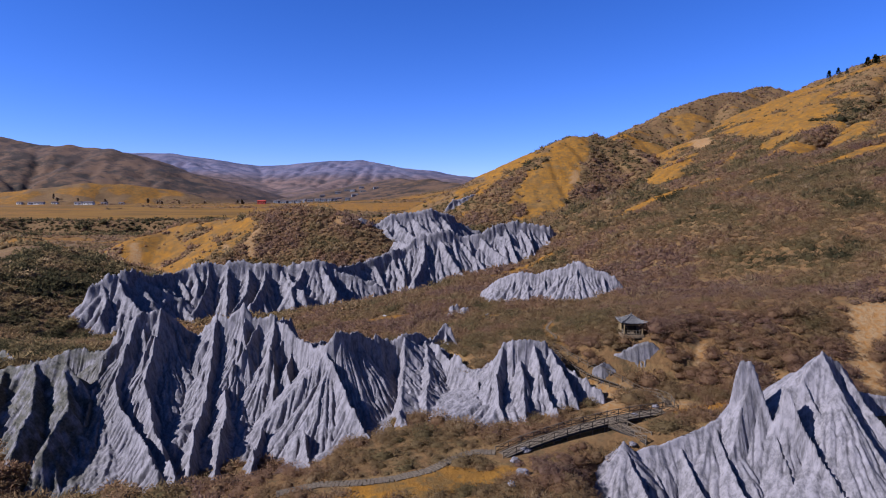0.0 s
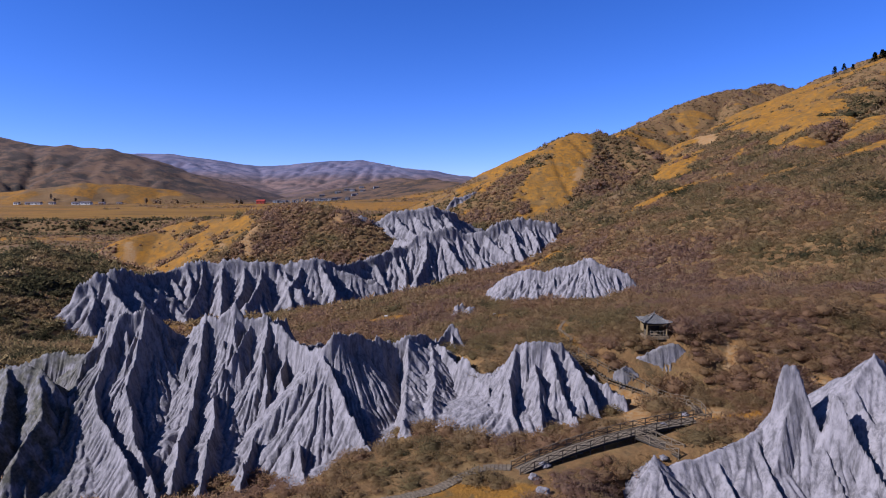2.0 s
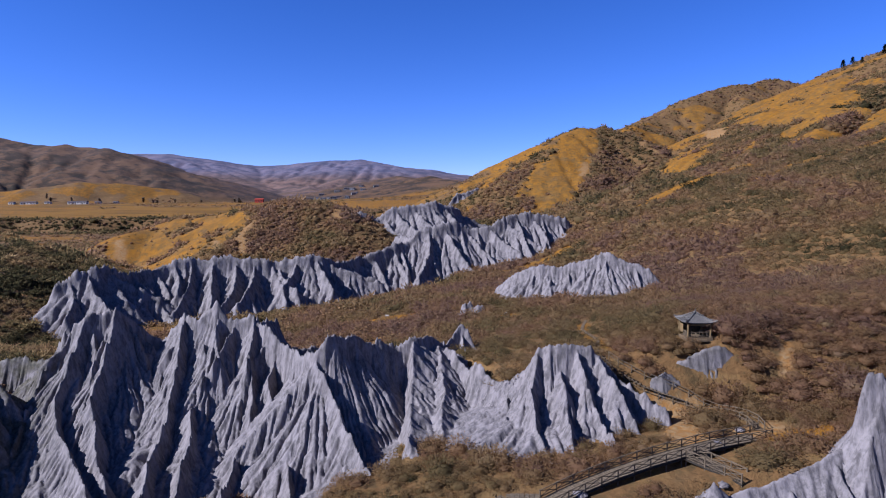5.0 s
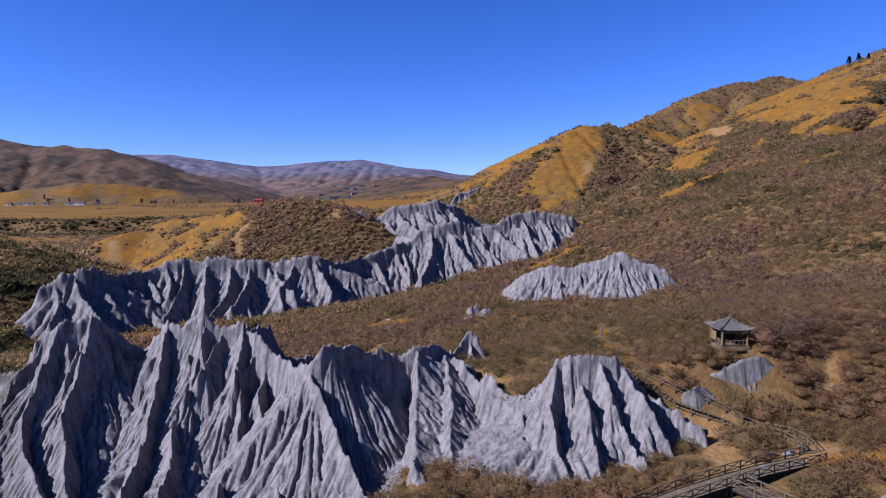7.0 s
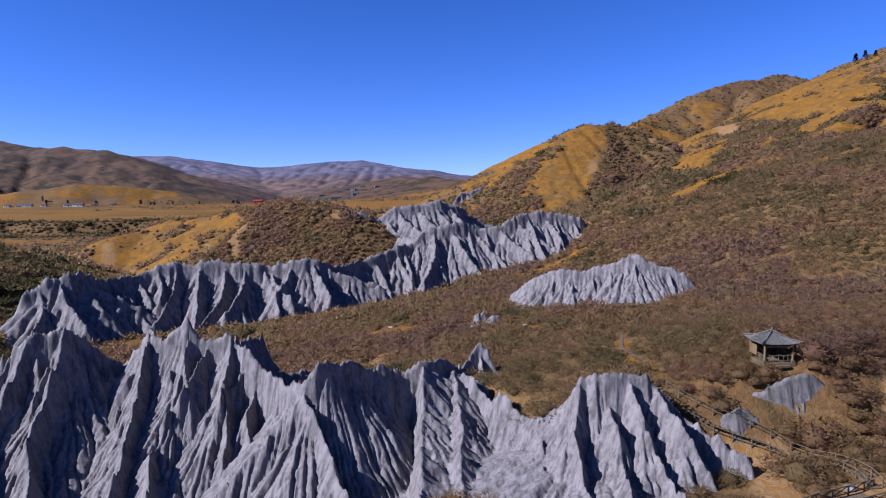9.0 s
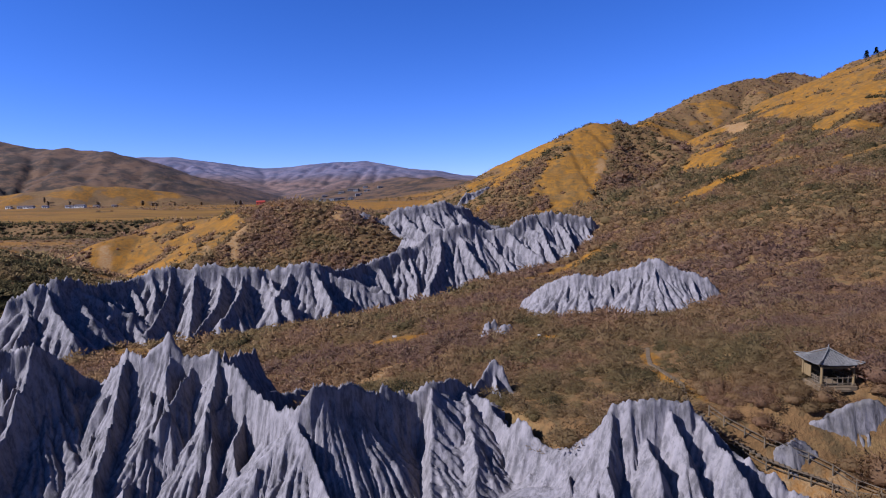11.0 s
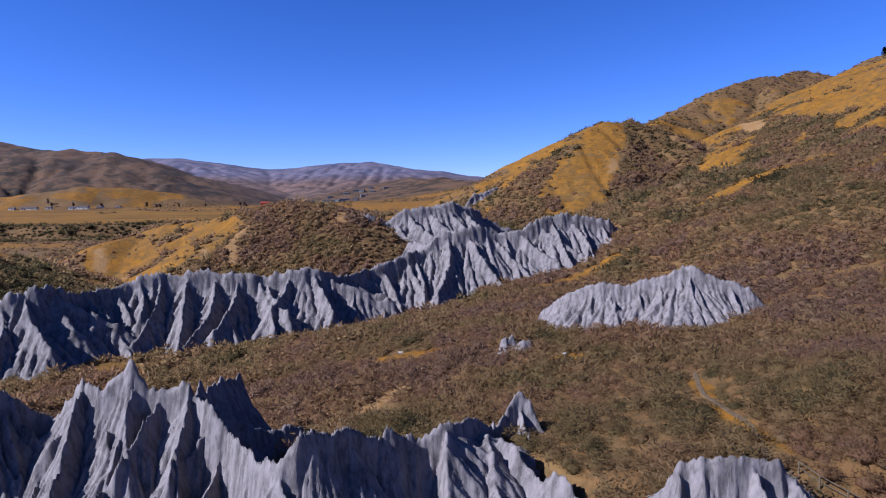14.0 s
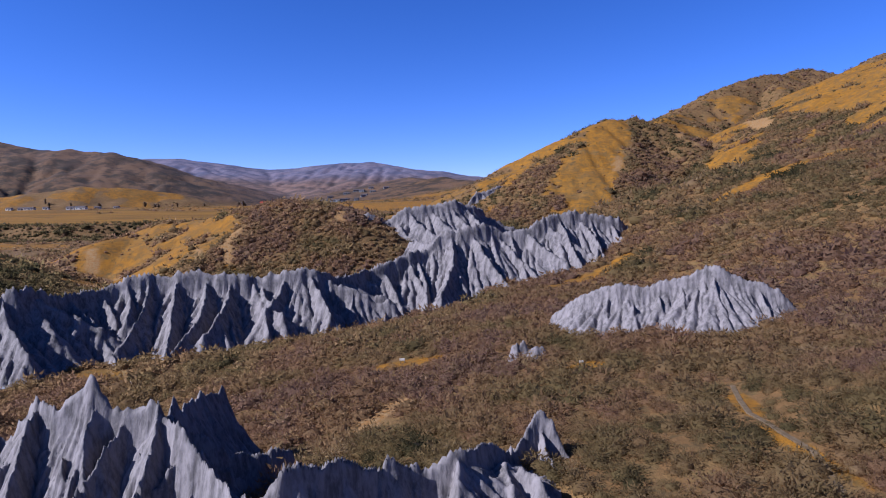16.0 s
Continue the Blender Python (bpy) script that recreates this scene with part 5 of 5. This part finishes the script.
# ---- far village and trees ----
def house(x, y, w, d, h, label, wall=None, roof=None, turn=0.0):
    z = min(ground_at(x + i * w / 2, y + j * d / 2) for i in (-1, 1) for j in (-1, 1))
    hs = thing("house", (x, y, z), label, "house", "village houses", turn)
    part("wall", box((w, d, h + 1.5), (0, 0, h / 2 - 0.75)), wall or WHITEWASH, hs)
    bm = bmesh.new()
    ring = [[(-w / 2 - 0.5, s * (d / 2 + 0.5), h), (w / 2 + 0.5, s * (d / 2 + 0.5), h)] for s in (-1, 1)]
    a, b = [bm.verts.new(p) for p in ring[0]]
    c, e = [bm.verts.new(p) for p in ring[1]]
    r0, r1 = bm.verts.new((-w / 2 - 0.5, 0, h + d * 0.22)), bm.verts.new((w / 2 + 0.5, 0, h + d * 0.22))
    for f in ((a, b, r1, r0), (e, c, r0, r1), (a, r0, c), (b, e, r1), (a, c, e, b)):
        bm.faces.new(f)
    bmesh.ops.recalc_face_normals(bm, faces=bm.faces)
    part("roof", bm, roof or ROOF_DARK, hs)
    n = max(2, int(w / 4))
    for i in range(n):
        part("window", box((1.4, 0.15, 1.3), (-w / 2 + (i + 0.5) * w / n, -d / 2 - 0.05, h * 0.55)), GLASS_DARK, hs)
    part("door", box((1.2, 0.15, 2.1), (w * 0.12, -d / 2 - 0.06, 1.05)), ROOF_DARK, hs)
    return hs


def village():
    for x, y, w, d, h, turn in ((-622, 930, 9, 6, 3.2, 8), (-608, 926, 14, 6, 3.4, 0), (-643, 934, 8, 5, 3, -6), (-545, 920, 11, 6, 3.6, 5), (-527, 915, 14, 7, 3.8, 0), (-508, 922, 8, 5, 3, 12), (-486, 930, 7, 5, 3, 0), (-590, 935, 8, 5, 3, 0)):
        house(x, y, w, d, h, "low whitewashed village house with a dark gabled roof", turn=turn)
    for x, y, w, d, h, turn in ((-255, 1300, 11, 8, 4, 10), (-225, 1320, 12, 8, 4, 0), (-195, 1330, 10, 8, 5, -8), (-170, 1310, 11, 8, 4, 0), (-145, 1330, 10, 8, 4, 14), (-210, 1350, 12, 8, 4, 4), (-180, 1360, 10, 8, 4, 0)):
        house(x, y, w, d, h, "distant grey plastered village house", STONE, turn=turn)
    rng = random.Random(31)
    for i in range(26):
        house(rng.uniform(-300, -170), rng.uniform(1085, 1230), rng.uniform(7, 11), 6, rng.uniform(3, 5), "small pale village house with a grey roof", STONE, turn=rng.uniform(-20, 20))
    house(-280, 950, 12, 7, 5, "red-painted low building in the valley", RED_PAINT, RED_PAINT)


def conifer(rng, h):
    tree = thing("conifer_tree", (0, 0, 0), "dark green conifer on the hill crest", "tree", "hill crest conifers")
    part("trunk", log((0, 0, -0.6), (0, 0, h * 0.9), 0.22, 7, 0.3), BARK, tree)
    bm = bmesh.new()
    for i in range(360):
        t = rng.random() ** 0.8
        z = h * (0.12 + 0.88 * t)
        r = h * 0.26 * (1 - t) ** 0.8 * rng.uniform(0.3, 1.1)
        a = rng.uniform(0, 6.283)
        p = Vector((math.cos(a) * r, math.sin(a) * r, z))
        d = Vector((math.cos(a), math.sin(a), rng.uniform(-0.5, 0.3))).normalized() * h * 0.17
        s = d.cross(Vector((0, 0, 1))).normalized() * h * 0.09
        bm.faces.new([bm.verts.new(v) for v in (p - s, p + s, p + d)])
    part("crown", bm, NEEDLE, tree)
    return tree


def bare_tree(rng, h):
    tree = thing("bare_tree", (0, 0, 0), "leafless pale poplar in the valley", "tree", "valley poplars")
    part("trunk", log((0, 0, -0.6), (0, 0, h * 0.85), 0.09, 6, 0.3), TWIG, tree)
    bm = bmesh.new()
    for i in range(320):
        z = h * rng.uniform(0.15, 0.9)
        a = rng.uniform(0, 6.283)
        r = h * 0.4 * math.sin(3.0 * min(1.0, z / h)) ** 0.6 * rng.uniform(0.5, 1.0)
        p = Vector((0, 0, z))
        q = Vector((math.cos(a) * r, math.sin(a) * r, z + h * rng.uniform(0.06, 0.2)))
        s = Vector((-math.sin(a), math.cos(a), 0)) * 0.3
        bm.faces.new([bm.verts.new(v) for v in (p - s, p + s, q)])
    part("crown", bm, TWIG, tree)
    return tree


def trees():
    rng = random.Random(21)
    first = None
    for x, y, h in ((421, 682, 9), (432, 684, 7.5), (408, 602, 10), (415, 602, 9.5), (426, 660, 6), (399, 575, 8)):
        m = pose(x, y, ground_at(x, y), 0, 0, rng.uniform(0, 360)) @ Matrix.Scale(h / 9, 4)
        if first is None:
            first = conifer(rng, 9.0)
            first.matrix_basis = m
        else:
            c = copy_thing(first, pose(x, y, ground_at(x, y), 0, 0, rng.uniform(0, 360)))
            c.scale = (h / 9,) * 3
    first = None
    for i in range(14):
        x, y = (rng.uniform(-470, -290), rng.uniform(925, 985)) if i % 3 else (rng.uniform(-660, -500), rng.uniform(938, 970))
        h = rng.uniform(6, 12)
        if first is None:
            first = bare_tree(rng, 10.0)
            first.matrix_basis = pose(x, y, ground_at(x, y))
        else:
            c = copy_thing(first, pose(x, y, ground_at(x, y), 0, 0, rng.uniform(0, 360)))
            c.scale = (h / 8, h / 8, h / 13)


def sign_board(x, y, w, h, label):
    z = ground_at(x, y)
    sb = thing("sign_board", (x, y, z), label, "sign")
    part("panel", box((w, 0.08, h), (0, 0, 0.5 + h / 2), bevel=0.01), WHITEWASH, sb)
    for s in (-1, 1):
        part("leg", log((s * w * 0.4, 0, -0.2), (s * w * 0.4, 0, 0.7), 0.05, 6), WOOD_GREY, sb)
    return sb


def boulder(x, y, r, seed):
    rng = random.Random(seed)
    bm = bmesh.new()
    bmesh.ops.create_icosphere(bm, subdivisions=3, radius=r)
    off = Vector((seed * 3.1, seed * 1.7, 0))
    for v in bm.verts:
        d = v.co.normalized()
        v.co = v.co * (1 + 0.35 * noise.noise(d * 1.6 + off) + 0.12 * noise.noise(d * 5 + off))
        v.co.z *= 0.62
    me = bpy.data.meshes.new("boulder")
    bm.to_mesh(me)
    bm.free()
    me.materials.append(ROCK)
    ob = new("boulder", me)
    ob.matrix_basis = pose(x, y, ground_at(x, y) + 0.25 * r, 0, 0, rng.uniform(0, 360))
    return tagged(ob, "loose pale grey clay boulder below the boardwalk", "rock", "boulders round the boardwalk")


pavilion()
for i, (x, y, r) in enumerate(BOULDERS):
    boulder(x, y, r, i + 3)
boardwalk(MAIN_WALK, 2.1, "weathered grey timber boardwalk with crossed-log railings below the ridge")
boardwalk(BRANCH_WALK, 1.8, "short weathered timber boardwalk branching off towards the spires")
step_path(UP_PATH, 1.0, "narrow trodden footpath with log rails climbing past the pavilion", EARTH, True)
step_path(HIGH_PATH, 0.55, "narrow stone footpath winding up through dense shrubs", EARTH)
step_path(LOW_PATH, 1.5, "grey stone slab footpath through golden grass below the ridge", WOOD_GREY)
step_path(STAIR, 2.0, "pale stone stair at the foot of the valley ridge", STONE)
village()
trees()
sign_board(-16, 166, 0.9, 0.35, "small white sign board beside a grassy clearing")
sign_board(-66, 173, 0.5, 0.7, "small white sign board beside a trodden path")
sign_board(11, 152, 0.6, 0.3, "low white sign board in a clearing")


build_shrubs()
